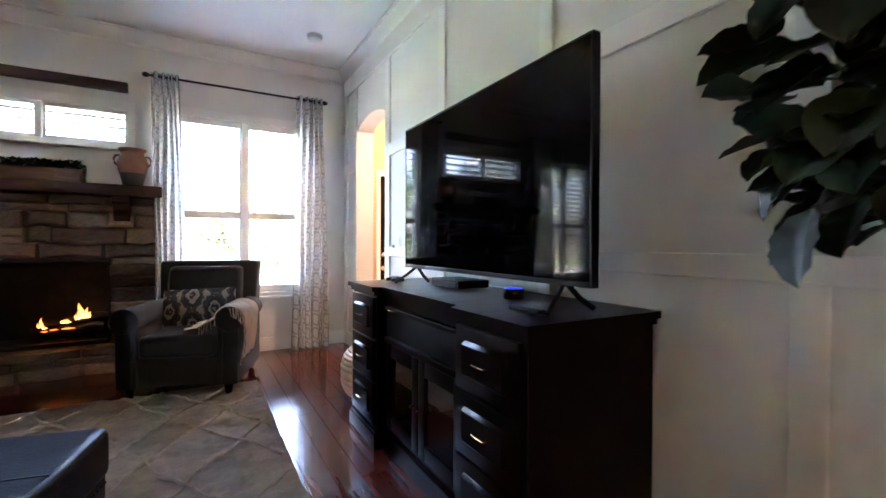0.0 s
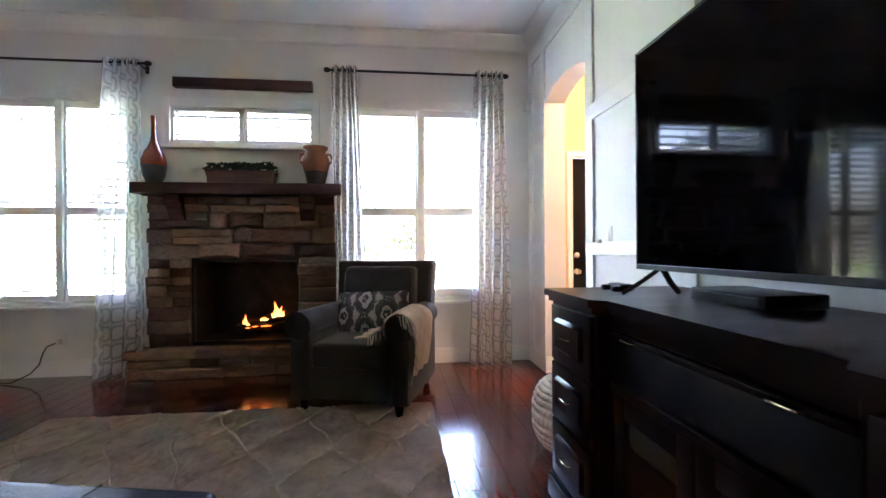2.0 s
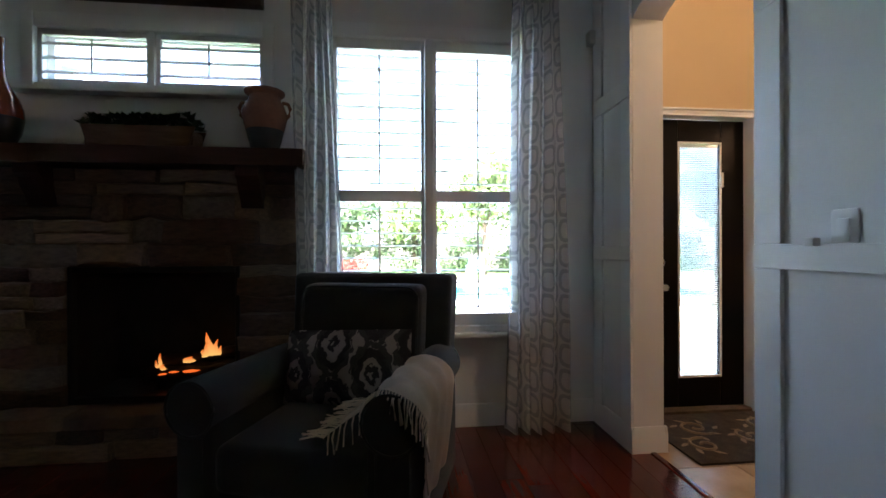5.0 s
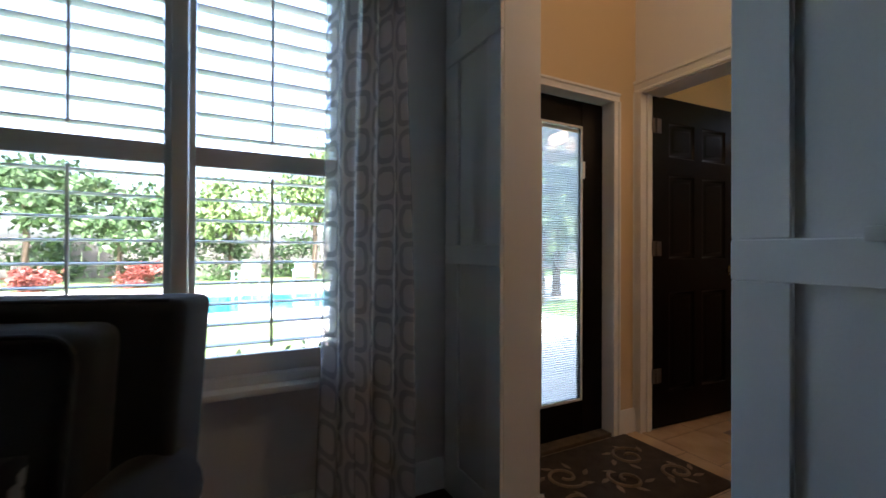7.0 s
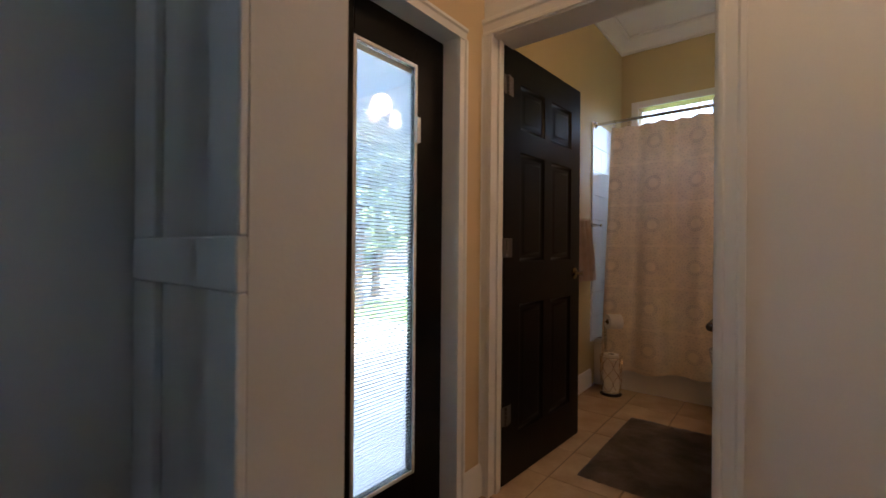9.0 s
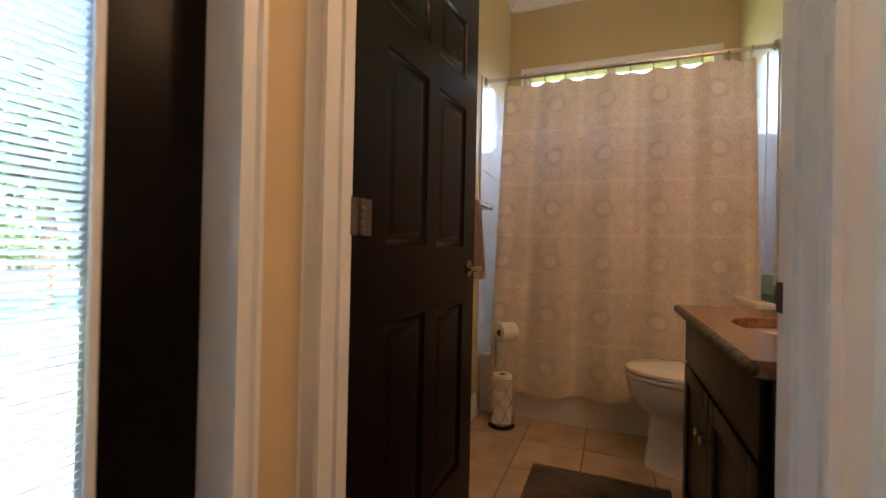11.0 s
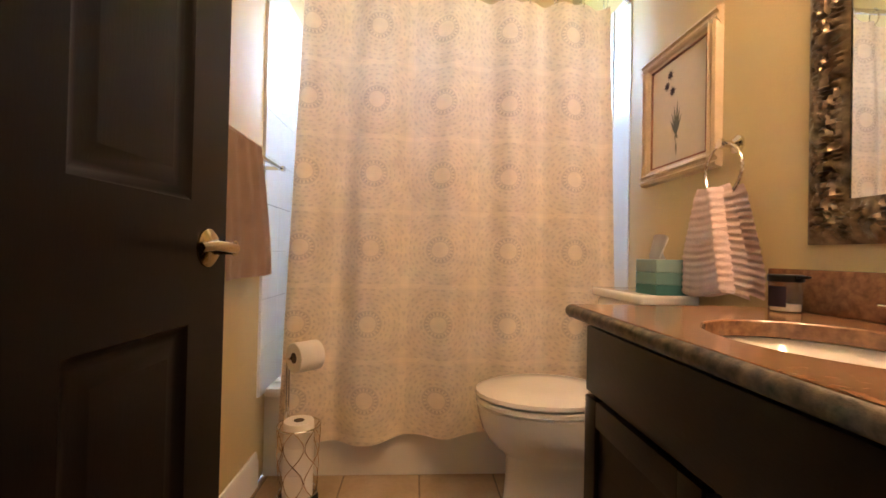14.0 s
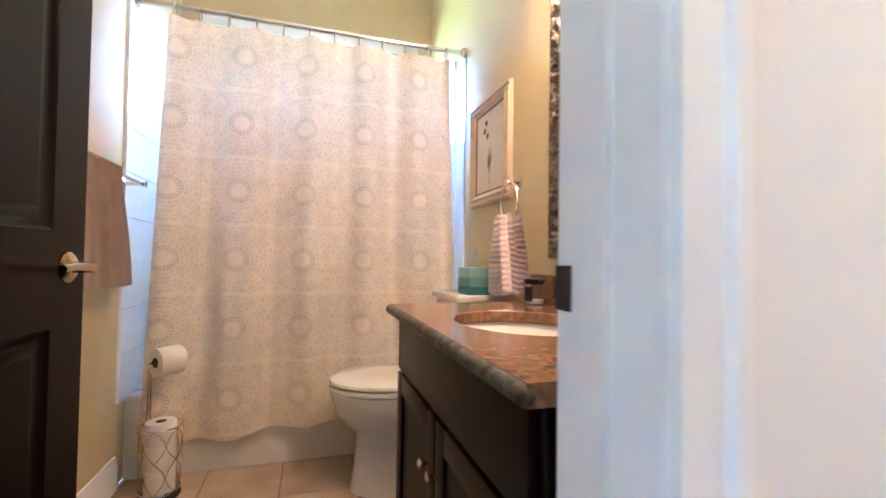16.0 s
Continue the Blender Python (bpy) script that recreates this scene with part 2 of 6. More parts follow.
M = dict(
    wall=mat("white_wall_paint", (0.80, 0.795, 0.78), 0.55, var=0.05, scale=1.5, bump=0.12, bscale=140),
    trim=mat("white_trim_paint", (0.84, 0.84, 0.83), 0.35, var=0.04, scale=3, bump=0.05, bscale=90),
    hall=mat("tan_wall_paint", (0.70, 0.54, 0.33), 0.6, var=0.05, scale=1.5, bump=0.15, bscale=140),
    bath=mat("khaki_wall_paint", (0.60, 0.49, 0.26), 0.6, var=0.06, scale=1.5, bump=0.15, bscale=140),
    ceil=mat("ceiling_paint", (0.86, 0.86, 0.86), 0.8, var=0.04, scale=1.2, bump=0.35, bscale=90),
    floor=mat("cherry_planks", (0.13, 0.021, 0.0115), 0.15, var=0.35, scale=3, bump=0.06, bscale=40, col2=(0.085, 0.013, 0.008), stretch=(9, 0.7, 1), by_object=0.28, coat=0.35),
    floor2=mat("cherry_planks_far", (0.13, 0.021, 0.0115), 0.15, var=0.35, scale=3, bump=0.06, bscale=40, col2=(0.085, 0.013, 0.008), stretch=(9, 0.7, 1), by_island=0.28, coat=0.35),
    tile=mat("beige_floor_tile", (0.58, 0.44, 0.30), 0.25, var=0.22, scale=5, bump=0.08, bscale=45, col2=(0.42, 0.30, 0.19), by_object=0.08),
    grout=mat("tile_grout", (0.25, 0.19, 0.13), 0.9, var=0.2, scale=20, bump=0.4),
    wtile=mat("white_wall_tile", (0.78, 0.80, 0.82), 0.15, var=0.04, scale=3),
    espresso=mat("espresso_wood", (0.0075, 0.0022, 0.0017), 0.30, var=0.4, scale=5, bump=0.06, bscale=50, stretch=(1, 6, 1), spec=0.10),
    black_door=mat("black_door_paint", (0.0045, 0.0033, 0.003), 0.30, spec=0.14, var=0.12, scale=4, bump=0.05, bscale=70, stretch=(5, 5, 0.6)),
    plastic=mat("black_plastic", (0.007, 0.007, 0.0075), 0.38, var=0.15, scale=8, spec=0.25),
    screen=mat("tv_screen", (0.0018, 0.0018, 0.002), 0.05, var=0.1, scale=2, spec=0.11),
    leather=mat("black_leather", (0.0055, 0.0052, 0.005), 0.33, spec=0.06, var=0.3, scale=9, bump=0.35, bscale=110),
    fabric=mat("charcoal_fabric", (0.018, 0.0195, 0.0205), 0.9, var=0.25, scale=7, bump=0.5, bscale=420, sheen=0.15),
    piping=mat("charcoal_piping", (0.04, 0.042, 0.045), 0.8, var=0.2, scale=30, bump=0.4, bscale=300),
    cream=mat("cream_knit", (0.86, 0.70, 0.55), 0.95, var=0.2, scale=14, bump=0.9, bscale=160, sheen=0.3),
    rug=mat("beige_shag", (0.56, 0.43, 0.335), 0.98, var=0.45, scale=7, bump=1.0, bscale=150, col2=(0.34, 0.255, 0.195), sheen=0.2),
    rugline=mat("cream_rug_cord", (0.60, 0.48, 0.375), 0.98, var=0.35, scale=20, bump=1.0, bscale=260),
    mantel=mat("dark_stained_mantel", (0.060, 0.017, 0.011), 0.5, var=0.5, scale=4, bump=0.35, bscale=35, stretch=(0.6, 6, 6)),
    stone=mat("ledge_stone", (0.27, 0.17, 0.105), 0.85, var=0.45, scale=7, bump=1.0, bscale=40, col2=(0.16, 0.11, 0.08), by_object=0.4),
    stone_dark=mat("umber_stone", (0.15, 0.085, 0.058), 0.85, var=0.45, scale=7, bump=1.0, bscale=40, col2=(0.085, 0.058, 0.045), by_object=0.4),
    stone_grey=mat("grey_brown_stone", (0.22, 0.165, 0.125), 0.85, var=0.45, scale=7, bump=1.0, bscale=40, col2=(0.13, 0.10, 0.085), by_object=0.4),
    mortar=mat("stone_mortar", (0.19, 0.14, 0.10), 0.95, var=0.3, scale=20, bump=0.9),
    soot=mat("firebox_black", (0.012, 0.011, 0.010), 0.8, var=0.5, scale=8, bump=0.6, bscale=40),
    log=mat("charred_log", (0.035, 0.022, 0.016), 0.95, var=0.7, scale=16, bump=1.0, bscale=60),
    iron=mat("black_iron", (0.02, 0.02, 0.021), 0.45, 0.6, var=0.2, scale=12, bump=0.1),
    chrome=mat("brushed_nickel", (0.72, 0.70, 0.66), 0.12, 1.0, var=0.06, scale=10),
    brass=mat("satin_brass", (0.66, 0.47, 0.25), 0.22, 1.0, var=0.1, scale=10),
    old_brass=mat("aged_brass", (0.48, 0.385, 0.22), 0.2, 1.0, var=0.2, scale=10),
    orange=mat("orange_glaze", (0.36, 0.075, 0.022), 0.25, var=0.4, scale=4, col2=(0.22, 0.04, 0.015), coat=0.3),
    darkglaze=mat("dark_glaze", (0.035, 0.035, 0.04), 0.3, var=0.4, scale=8),
    clay=mat("terracotta", (0.30, 0.13, 0.07), 0.6, var=0.35, scale=8, bump=0.3),
    box_wood=mat("planter_wood", (0.16, 0.09, 0.06), 0.75, var=0.4, scale=6, bump=0.5, stretch=(1, 6, 6)),
    leaf=mat("succulent_leaf", (0.055, 0.10, 0.055), 0.6, var=0.5, scale=30, by_island=0.4),
    fig=mat("fig_leaf", (0.010, 0.022, 0.008), 0.45, spec=0.3, var=0.4, scale=14, bump=0.2, bscale=30, by_object=0.35),
    bark=mat("bark", (0.10, 0.07, 0.045), 0.9, var=0.4, scale=20, bump=0.8),
    granite=mat("brown_granite", (0.30, 0.165, 0.08), 0.16, spec=0.4, var=0.6, scale=55, bump=0.0, bscale=150, col2=(0.15, 0.075, 0.04)),
    granite_edge=mat("grey_granite_edge", (0.17, 0.135, 0.085), 0.4, var=0.9, scale=45, bump=0.3, bscale=120, col2=(0.025, 0.026, 0.022), spec=0.3),
    porcelain=mat("porcelain", (0.80, 0.77, 0.70), 0.07, var=0.03, scale=3, coat=0.3),
    cabinet=mat("dark_cabinet", (0.008, 0.0052, 0.004), 0.36, spec=0.2, var=0.3, scale=5, bump=0.08, bscale=60, stretch=(1, 1, 4)),
    pewter=mat("antiqued_bronze", (0.34, 0.27, 0.18), 0.30, 0.9, var=0.6, scale=30, bump=0.5, bscale=70, col2=(0.05, 0.037, 0.025)),
    gilt=mat("cream_gilt_frame", (0.60, 0.47, 0.30), 0.45, 0.1, var=0.2, scale=14, bump=0.3),
    paper=mat("cream_paper", (0.66, 0.58, 0.44), 0.8, var=0.08, scale=5),
    ink_purple=mat("dark_purple_ink", (0.045, 0.025, 0.04), 0.8, var=0.3),
    ink_green=mat("grey_green_ink", (0.15, 0.155, 0.10), 0.8, var=0.3),
    pink=mat("pink_towel", (0.84, 0.64, 0.57), 0.98, var=0.15, scale=20, bump=1.0, bscale=300, sheen=0.4),
    tan=mat("tan_towel", (0.58, 0.39, 0.29), 0.98, var=0.2, scale=14, bump=1.0, bscale=300, sheen=0.3),
    teal=mat("teal_card", (0.16, 0.31, 0.30), 0.6, var=0.1, scale=10),
    teal2=mat("pale_teal_card", (0.28, 0.42, 0.40), 0.6, var=0.1, scale=10),
    teal3=mat("deep_teal_card", (0.05, 0.19, 0.19), 0.6, var=0.1, scale=10),
    tissue=mat("white_tissue", (0.80, 0.76, 0.70), 0.9, var=0.05, bump=0.2),
    greyrug=mat("grey_bath_mat", (0.34, 0.27, 0.225), 0.98, var=0.6, scale=6, bump=1.0, bscale=120, col2=(0.12, 0.095, 0.08), sheen=0.2),
    mat_brown=mat("brown_door_mat", (0.055, 0.038, 0.027), 0.98, var=0.4, scale=20, bump=1.0, bscale=260),
    mat_print=mat("tan_mat_print", (0.28, 0.21, 0.14), 0.98, var=0.3, scale=25, bump=1.0, bscale=260),
    grass=mat("lawn", (0.13, 0.19, 0.05), 0.95, var=0.5, scale=0.8, bump=0.6, bscale=30, col2=(0.08, 0.13, 0.035)),
    concrete=mat("patio_concrete", (0.50, 0.48, 0.44), 0.8, var=0.2, scale=1.5, bump=0.3, bscale=30),
    water=mat("pool_water", (0.03, 0.27, 0.34), 0.05, var=0.25, scale=2, bump=0.3, bscale=8),
    fence=mat("weathered_fence", (0.17, 0.155, 0.14), 0.85, var=0.3, scale=4, bump=0.4, stretch=(5, 5, 0.5), by_object=0.2),
    hedge=mat("shrub_leaf", (0.06, 0.115, 0.035), 0.6, var=0.5, scale=2, by_island=0.5),
    palm=mat("palm_leaf", (0.13, 0.20, 0.06), 0.6, var=0.4, scale=3, by_island=0.4),
    red=mat("red_leaf", (0.22, 0.05, 0.035), 0.6, var=0.4, scale=5, by_island=0.4),
    seat=mat("pool_chair_paint", (0.30, 0.52, 0.50), 0.5, var=0.1),
    stucco=mat("blue_grey_stucco", (0.42, 0.47, 0.52), 0.85, var=0.1, scale=3, bump=0.5, bscale=60),
    rubber=mat("grey_rubber", (0.2, 0.2, 0.2), 0.8, var=0.2),
    steel=mat("painted_hinge", (0.13, 0.11, 0.10), 0.45, 0.3, var=0.25, scale=30, bump=0.2),
    white_plastic=mat("white_plastic", (0.78, 0.77, 0.74), 0.4, var=0.03),
)
M["flame"] = flame_mat()
M["ember"] = glow("ember", (1, 0.16, 0.02), 0.045)
M["led"] = glow("blue_led", (0.05, 0.12, 1), 0.008)
M["bulb"] = glow("warm_bulb", (1, 0.7, 0.4), 0.4)
M["glass"] = glass_mat()
M["blind"] = cloth("blind_slat", (0.82, 0.83, 0.84), (0.8, 0.8, 0.8), (1.0, 1.0, 0.0), ((0.1, 0.1, 2, 0.01, 0.0),), 0.0, 0.7)
M["mirror"] = mat("mirror_silver", (0.88, 0.89, 0.87), 0.005, 1.0, var=0.0)
M["sheer"] = cloth("sheer_curtain", (0.88, 0.885, 0.90), (0.35, 0.36, 0.38), (0.098, 0.150, 0.5),
                   ((0.038, 0.058, 3.2, 0.19, 1.0),), 0.45, 0.88, warp=0.014)
M["shower"] = cloth("shower_curtain", (0.77, 0.655, 0.485), (0.36, 0.29, 0.25), (0.2855, 0.318, 0.0),
                    ((0.037, 0.037, 2, 0.07, 0.26, 0), (0.047, 0.047, 2, 0.12, 0.46, 20), (0.055, 0.055, 2, 0.05, 0.30, 0), (0.070, 0.070, 2, 0.05, 0.30, 17), (0.087, 0.087, 2, 0.03, 0.25, 26),
                     (0.108, 0.108, 2, 0.035, 0.26, 21), (0.127, 0.127, 2, 0.022, 0.25, 34), (0.146, 0.146, 2, 0.028, 0.25, 27), (0.170, 0.170, 2, 0.022, 0.22, 41)), 0.0, 0.14, dashes=True, warp=0.004)
M["ikat"] = cloth("ikat_cushion", (0.30, 0.27, 0.26), (0.035, 0.037, 0.045), (0.17, 0.24, 0.5),
                  ((0.060, 0.085, 1.5, 0.24, 1.0), (0.018, 0.026, 1.5, 0.5, 1.0), (0.095, 0.135, 1.2, 0.16, 0.9)), 0.0, 0.0, weave=900, warp=0.07)

# ---- mesh helpers ----


def cube(lo, hi, bev=0.0, seg=2):
    bm = bmesh.new()
    bmesh.ops.create_cube(bm, size=1)
    lo, hi = Vector(lo), Vector(hi)
    for v in bm.verts:
        v.co = Vector([(lo[k] + hi[k]) / 2 + v.co[k] * (hi[k] - lo[k]) for k in range(3)])
    if bev:
        bmesh.ops.bevel(bm, geom=list(bm.edges), offset=bev, segments=seg, profile=0.6, affect='EDGES')
    return bm


def merge(*bms):
    out = bmesh.new()
    for b in bms:
        me = bpy.data.meshes.new("tmp")
        b.to_mesh(me)
        b.free()
        out.from_mesh(me)
        bpy.data.meshes.remove(me)
    return out


def moved(bm, m):
    bm.transform(m)
    return bm


def lathe(profile, seg=28, axis='Z'):
    bm = bmesh.new()
    rings = []
    for r, z in profile:
        rings.append([bm.verts.new((r * math.cos(2 * math.pi * k / seg), r * math.sin(2 * math.pi * k / seg), z)) for k in range(seg)])
    for a, b in zip(rings, rings[1:]):
        for k in range(seg):
            bm.faces.new((a[k], a[(k + 1) % seg], b[(k + 1) % seg], b[k]))
    bm.faces.new(rings[0][::-1])
    bm.faces.new(rings[-1])
    if axis == 'X':
        bm.transform(Matrix.Rotation(radians(90), 4, 'Y'))
    if axis == 'Y':
        bm.transform(Matrix.Rotation(radians(-90), 4, 'X'))
    return bm


def tube(points, r, seg=10, closed=False):
    pts = [Vector(p) for p in points]
    bm = bmesh.new()
    rings = []
    n = len(pts)
    for i, p in enumerate(pts):
        a = pts[(i - 1) % n] if closed or i else p
        b = pts[(i + 1) % n] if closed or i < n - 1 else p
        d = (b - a).normalized()
        q = d.to_track_quat('Z', 'Y')
        rad = r(i / (n - 1)) if callable(r) else r
        rings.append([bm.verts.new(p + q @ Vector((rad * math.cos(2 * math.pi * k / seg), rad * math.sin(2 * math.pi * k / seg), 0))) for k in range(seg)])
    pairs = list(zip(rings, rings[1:])) + ([(rings[-1], rings[0])] if closed else [])
    for a, b in pairs:
        off = 0
        if closed and a is rings[-1]:
            off = min(range(seg), key=lambda s: (a[0].co - b[s].co).length)
        for k in range(seg):
            bm.faces.new((a[k], a[(k + 1) % seg], b[(k + 1 + off) % seg], b[(k + off) % seg]))
    if not closed:
        bm.faces.new(rings[0][::-1])
        bm.faces.new(rings[-1])
    return bm


def prism(poly, axis, a, b):
    """A flat outline pushed from a to b along an axis; poly is in the other two axes' order."""
    bm = bmesh.new()
    def at(u, v, w):
        return {'x': (w, u, v), 'y': (u, w, v), 'z': (u, v, w)}[axis]
    f = [bm.verts.new(at(u, v, a)) for u, v in poly]
    g = [bm.verts.new(at(u, v, b)) for u, v in poly]
    bm.faces.new(f)
    bm.faces.new(g[::-1])
    for k in range(len(poly)):
        j = (k + 1) % len(poly)
        bm.faces.new((f[k], g[k], g[j], f[j]))
    bmesh.ops.recalc_face_normals(bm, faces=list(bm.faces))
    return bm


def sheet(fn, nu, nv, uvfn=None, thick=0.0):
    """A grid surface fn(s, t), s and t from 0 to 1, with the cloth's own u, v."""
    bm = bmesh.new()
    uvl = bm.loops.layers.uv.new("UVMap")
    vs = [[bm.verts.new(fn(i / nu, j / nv)) for j in range(nv + 1)] for i in range(nu + 1)]
    for i in range(nu):
        for j in range(nv):
            f = bm.faces.new((vs[i][j], vs[i + 1][j], vs[i + 1][j + 1], vs[i][j + 1]))
            for lp, (a, b) in zip(f.loops, ((i, j), (i + 1, j), (i + 1, j + 1), (i, j + 1))):
                lp[uvl].uv = uvfn(a / nu, b / nv) if uvfn else (a / nu, b / nv)
    if thick:
        bmesh.ops.solidify(bm, geom=list(bm.faces), thickness=thick)
    return bm


def mesh_of(name, bm, material, smooth=None):
    me = bpy.data.meshes.new(name)
    bm.to_mesh(me)
    bm.free()
    me.materials.append(M[material] if isinstance(material, str) else material)
    if smooth is None:
        smooth = len(me.polygons) > 20
    if smooth:
        me.polygons.foreach_set("use_smooth", [True] * len(me.polygons))
        me.set_sharp_from_angle(angle=radians(40))
    return me


def part(name, bm, material, parent, label="", m=None):
    ob = new(name, mesh_of(name, bm, material))
    ob.parent = parent
    if m:
        ob.matrix_basis = m
    return tagged(ob, label)


def thing(name, m, label, category, group="", kind=""):
    ob = new(name)
    ob.empty_display_size = 0.1
    ob.matrix_basis = m
    return tagged(ob, label, category, group, kind)


def solid(name, bm, material, label, category, group="", kind="", m=None):
    ob = new(name, mesh_of(name, bm, material))
    if m:
        ob.matrix_basis = m
    return tagged(ob, label, category, group, kind)


def wall(name, axis, u0, u1, z0, z1, w0, w1, holes, material, label):
    """A wall along x or y with rectangular holes (ua, ub, za, zb) right through it."""
    us = sorted({u0, u1, *[h[0] for h in holes], *[h[1] for h in holes]})
    zs = sorted({z0, z1, *[h[2] for h in holes], *[h[3] for h in holes]})
    bms = []
    for a, b in zip(us, us[1:]):
        run = None
        for c, d in zip(zs, zs[1:]):
            mid = ((a + b) / 2, (c + d) / 2)
            if any(h[0] < mid[0] < h[1] and h[2] < mid[1] < h[3] for h in holes):
                run = None
                continue
            if run:
                run[1] = d
            else:
                run = [c, d]
                bms.append((a, b, run))
    out = [cube((a, w0, r[0]), (b, w1, r[1])) if axis == 'x' else cube((w0, a, r[0]), (w1, b, r[1])) for a, b, r in bms]
    return solid(name, merge(*out), material, label, "wall", kind="structure")

# ---- structure: walls, ceilings, mouldings ----
H = 3.1
wall("wall_north", 'x', -4.6, 1.6, 0, H, 4.78, 4.95,
     [(-0.06, 1.13, 0.60, 2.42), (-3.13, -2.02, 0.62, 2.42), (-1.69, -0.43, 2.02, 2.39), (-1.49, -0.57, 0.24, 1.01)], "wall", "white painted window wall with a fireplace")
wall("wall_west", 'y', -3.6, 4.95, 0, H, -4.75, -4.6, [], "wall", "plain white painted living room wall")
wall("wall_south", 'x', -4.6, 3.09, 0, H, -3.75, -3.6, [], "wall", "plain white painted living room wall")
arch = [(3.515, 2.34)] + [(3.515 + 0.81 * k / 14, 2.34 + 0.09 * math.sin(math.pi * k / 14) ** 0.7) for k in range(1, 14)] + [(4.325, 2.34), (4.325, H), (3.515, H)]
solid("wall_east", merge(cube((1.6, -3.6, 0), (1.775, 3.515, H)), cube((1.6, 4.325, 0), (1.775, 4.98, H)), prism(arch, 'x', 1.6, 1.775)),
      "wall", "white panelled wall with an arched opening", "wall", kind="structure")
wall("wall_hall_north", 'x', 1.775, 2.93, 0, H, 4.80, 4.98, [(2.03, 2.745, 0, 2.0)], "hall", "cream painted hall wall with a door opening")
wall("wall_hall_south", 'x', 1.775, 2.93, 0, H, 1.6, 1.75, [], "hall", "plain cream painted hall wall")
wall("wall_bath_door", 'y', 1.6, 4.98, 0, H, 2.93, 3.085, [(3.885, 4.764, 0, 2.075)], "wall", "white painted wall with the bathroom doorway")
wall("wall_bath_north", 'x', 3.09, 5.75, 0, H, 4.975, 5.12, [], "bath", "khaki painted bathroom wall")
wall("wall_bath_south", 'x', 3.09, 5.75, 0, H, 3.24, 3.393, [], "bath", "khaki painted bathroom wall behind the vanity")
wall("wall_bath_east", 'y', 3.393, 4.975, 0, H, 5.6, 5.75, [(3.55, 4.82, 1.86, 2.44)], "bath", "khaki painted bathroom wall with a high window")
solid("ceiling", cube((-4.75, -3.75, H), (5.75, 5.12, H + 0.12)), "ceil", "white textured plaster ceiling", "ceiling", kind="structure")

BATTENS = (3.409, 2.43, 1.40, 0.35, -0.7, -1.75)
panel = thing("wall_panel_trim", pose(0, 0, 0), "white board and batten trim on the wall", "trim", kind="structure")


def board(y0, y1, z0, z1, d=0.018):
    part("board", cube((1.6 - d, y0, z0), (1.6, y1, z1), 0.003, 1), "trim", panel)


for y0, y1 in ((-3.6, 3.515), (4.325, 4.762)):
    for z0, z1 in ((1.036, 1.118), (1.925, 2.03), (2.80, 2.97)):
        board(y0, y1, z0, z1)
for y in BATTENS:
    for z0, z1 in ((0.14, 1.036), (1.118, 1.925), (2.03, 2.80)):
        board(y, y + (0.106 if y > 3 else 0.09), z0, z1, 0.016)
for ya, yb in ((4.325, 4.422), (4.648, 4.762)):
    for z0, z1 in ((0.14, 1.036), (1.118, 1.925), (2.03, 2.80)):
        board(ya, yb, z0, z1, 0.016)
for y0, y1 in ((3.515, 4.325),):
    board(y0, y1, 2.80, 2.97)


def baseboard(axis, a, b, w, side):
    """A moulded baseboard along a wall face at w; side: the way it stands out."""
    prof = [(0, 0), (0.016, 0), (0.016, 0.10), (0.011, 0.115), (0.011, 0.128), (0.006, 0.14), (0, 0.14)]
    if axis == 'x':
        return prism([(w + side * p, z) for p, z in prof], 'x', a, b)
    return prism([(w + side * p, z) for p, z in prof], 'y', a, b)


solid("baseboard", merge(baseboard('x', -4.6, -1.97, 4.78, -1), baseboard('x', -0.11, 1.584, 4.78, -1), baseboard('y', -3.6, 3.513, 1.6, -1),
                         baseboard('y', 4.31, 4.764, 1.6, -1), baseboard('x', 1.584, 1.79, 4.325, -1), baseboard('y', 4.31, 4.80, 1.775, 1),
                         baseboard('y', -3.6, 4.78, -4.6, 1)), "trim", "white moulded baseboard along the walls", "baseboard", kind="structure")
solid("baseboard_hall", merge(baseboard('y', 1.75, 3.82, 2.93, -1), baseboard('x', 2.78, 2.93, 4.80, -1), baseboard('x', 3.09, 4.80, 4.975, -1),
                              baseboard('x', 1.775, 1.985, 4.80, -1)), "trim", "white moulded baseboard in hall and bathroom", "baseboard", kind="structure")
CROWN = [(0, 0), (0.012, 0), (0.014, 0.02), (0.03, 0.03), (0.05, 0.055), (0.075, 0.085), (0.085, 0.11), (0.10, 0.115), (0.10, 0.13), (0, 0.13)]


def crown(axis, a, b, w, side):
    return prism([(w + side * p, H - 0.13 + z) for p, z in CROWN], axis, a, b)


solid("crown_moulding", merge(crown('x', -4.6, 1.6, 4.78, -1), crown('y', -3.6, 4.78, 1.6, -1), crown('y', -3.6, 4.78, -4.6, 1)), "trim",
      "white crown moulding under the living room ceiling", "moulding", kind="structure")
solid("crown_moulding_bath", merge(crown('x', 3.09, 5.6, 4.975, -1), crown('y', 3.393, 4.975, 5.6, -1), crown('x', 3.09, 5.6, 3.393, 1)), "trim",
      "white crown moulding under the bathroom ceiling", "moulding", kind="structure")


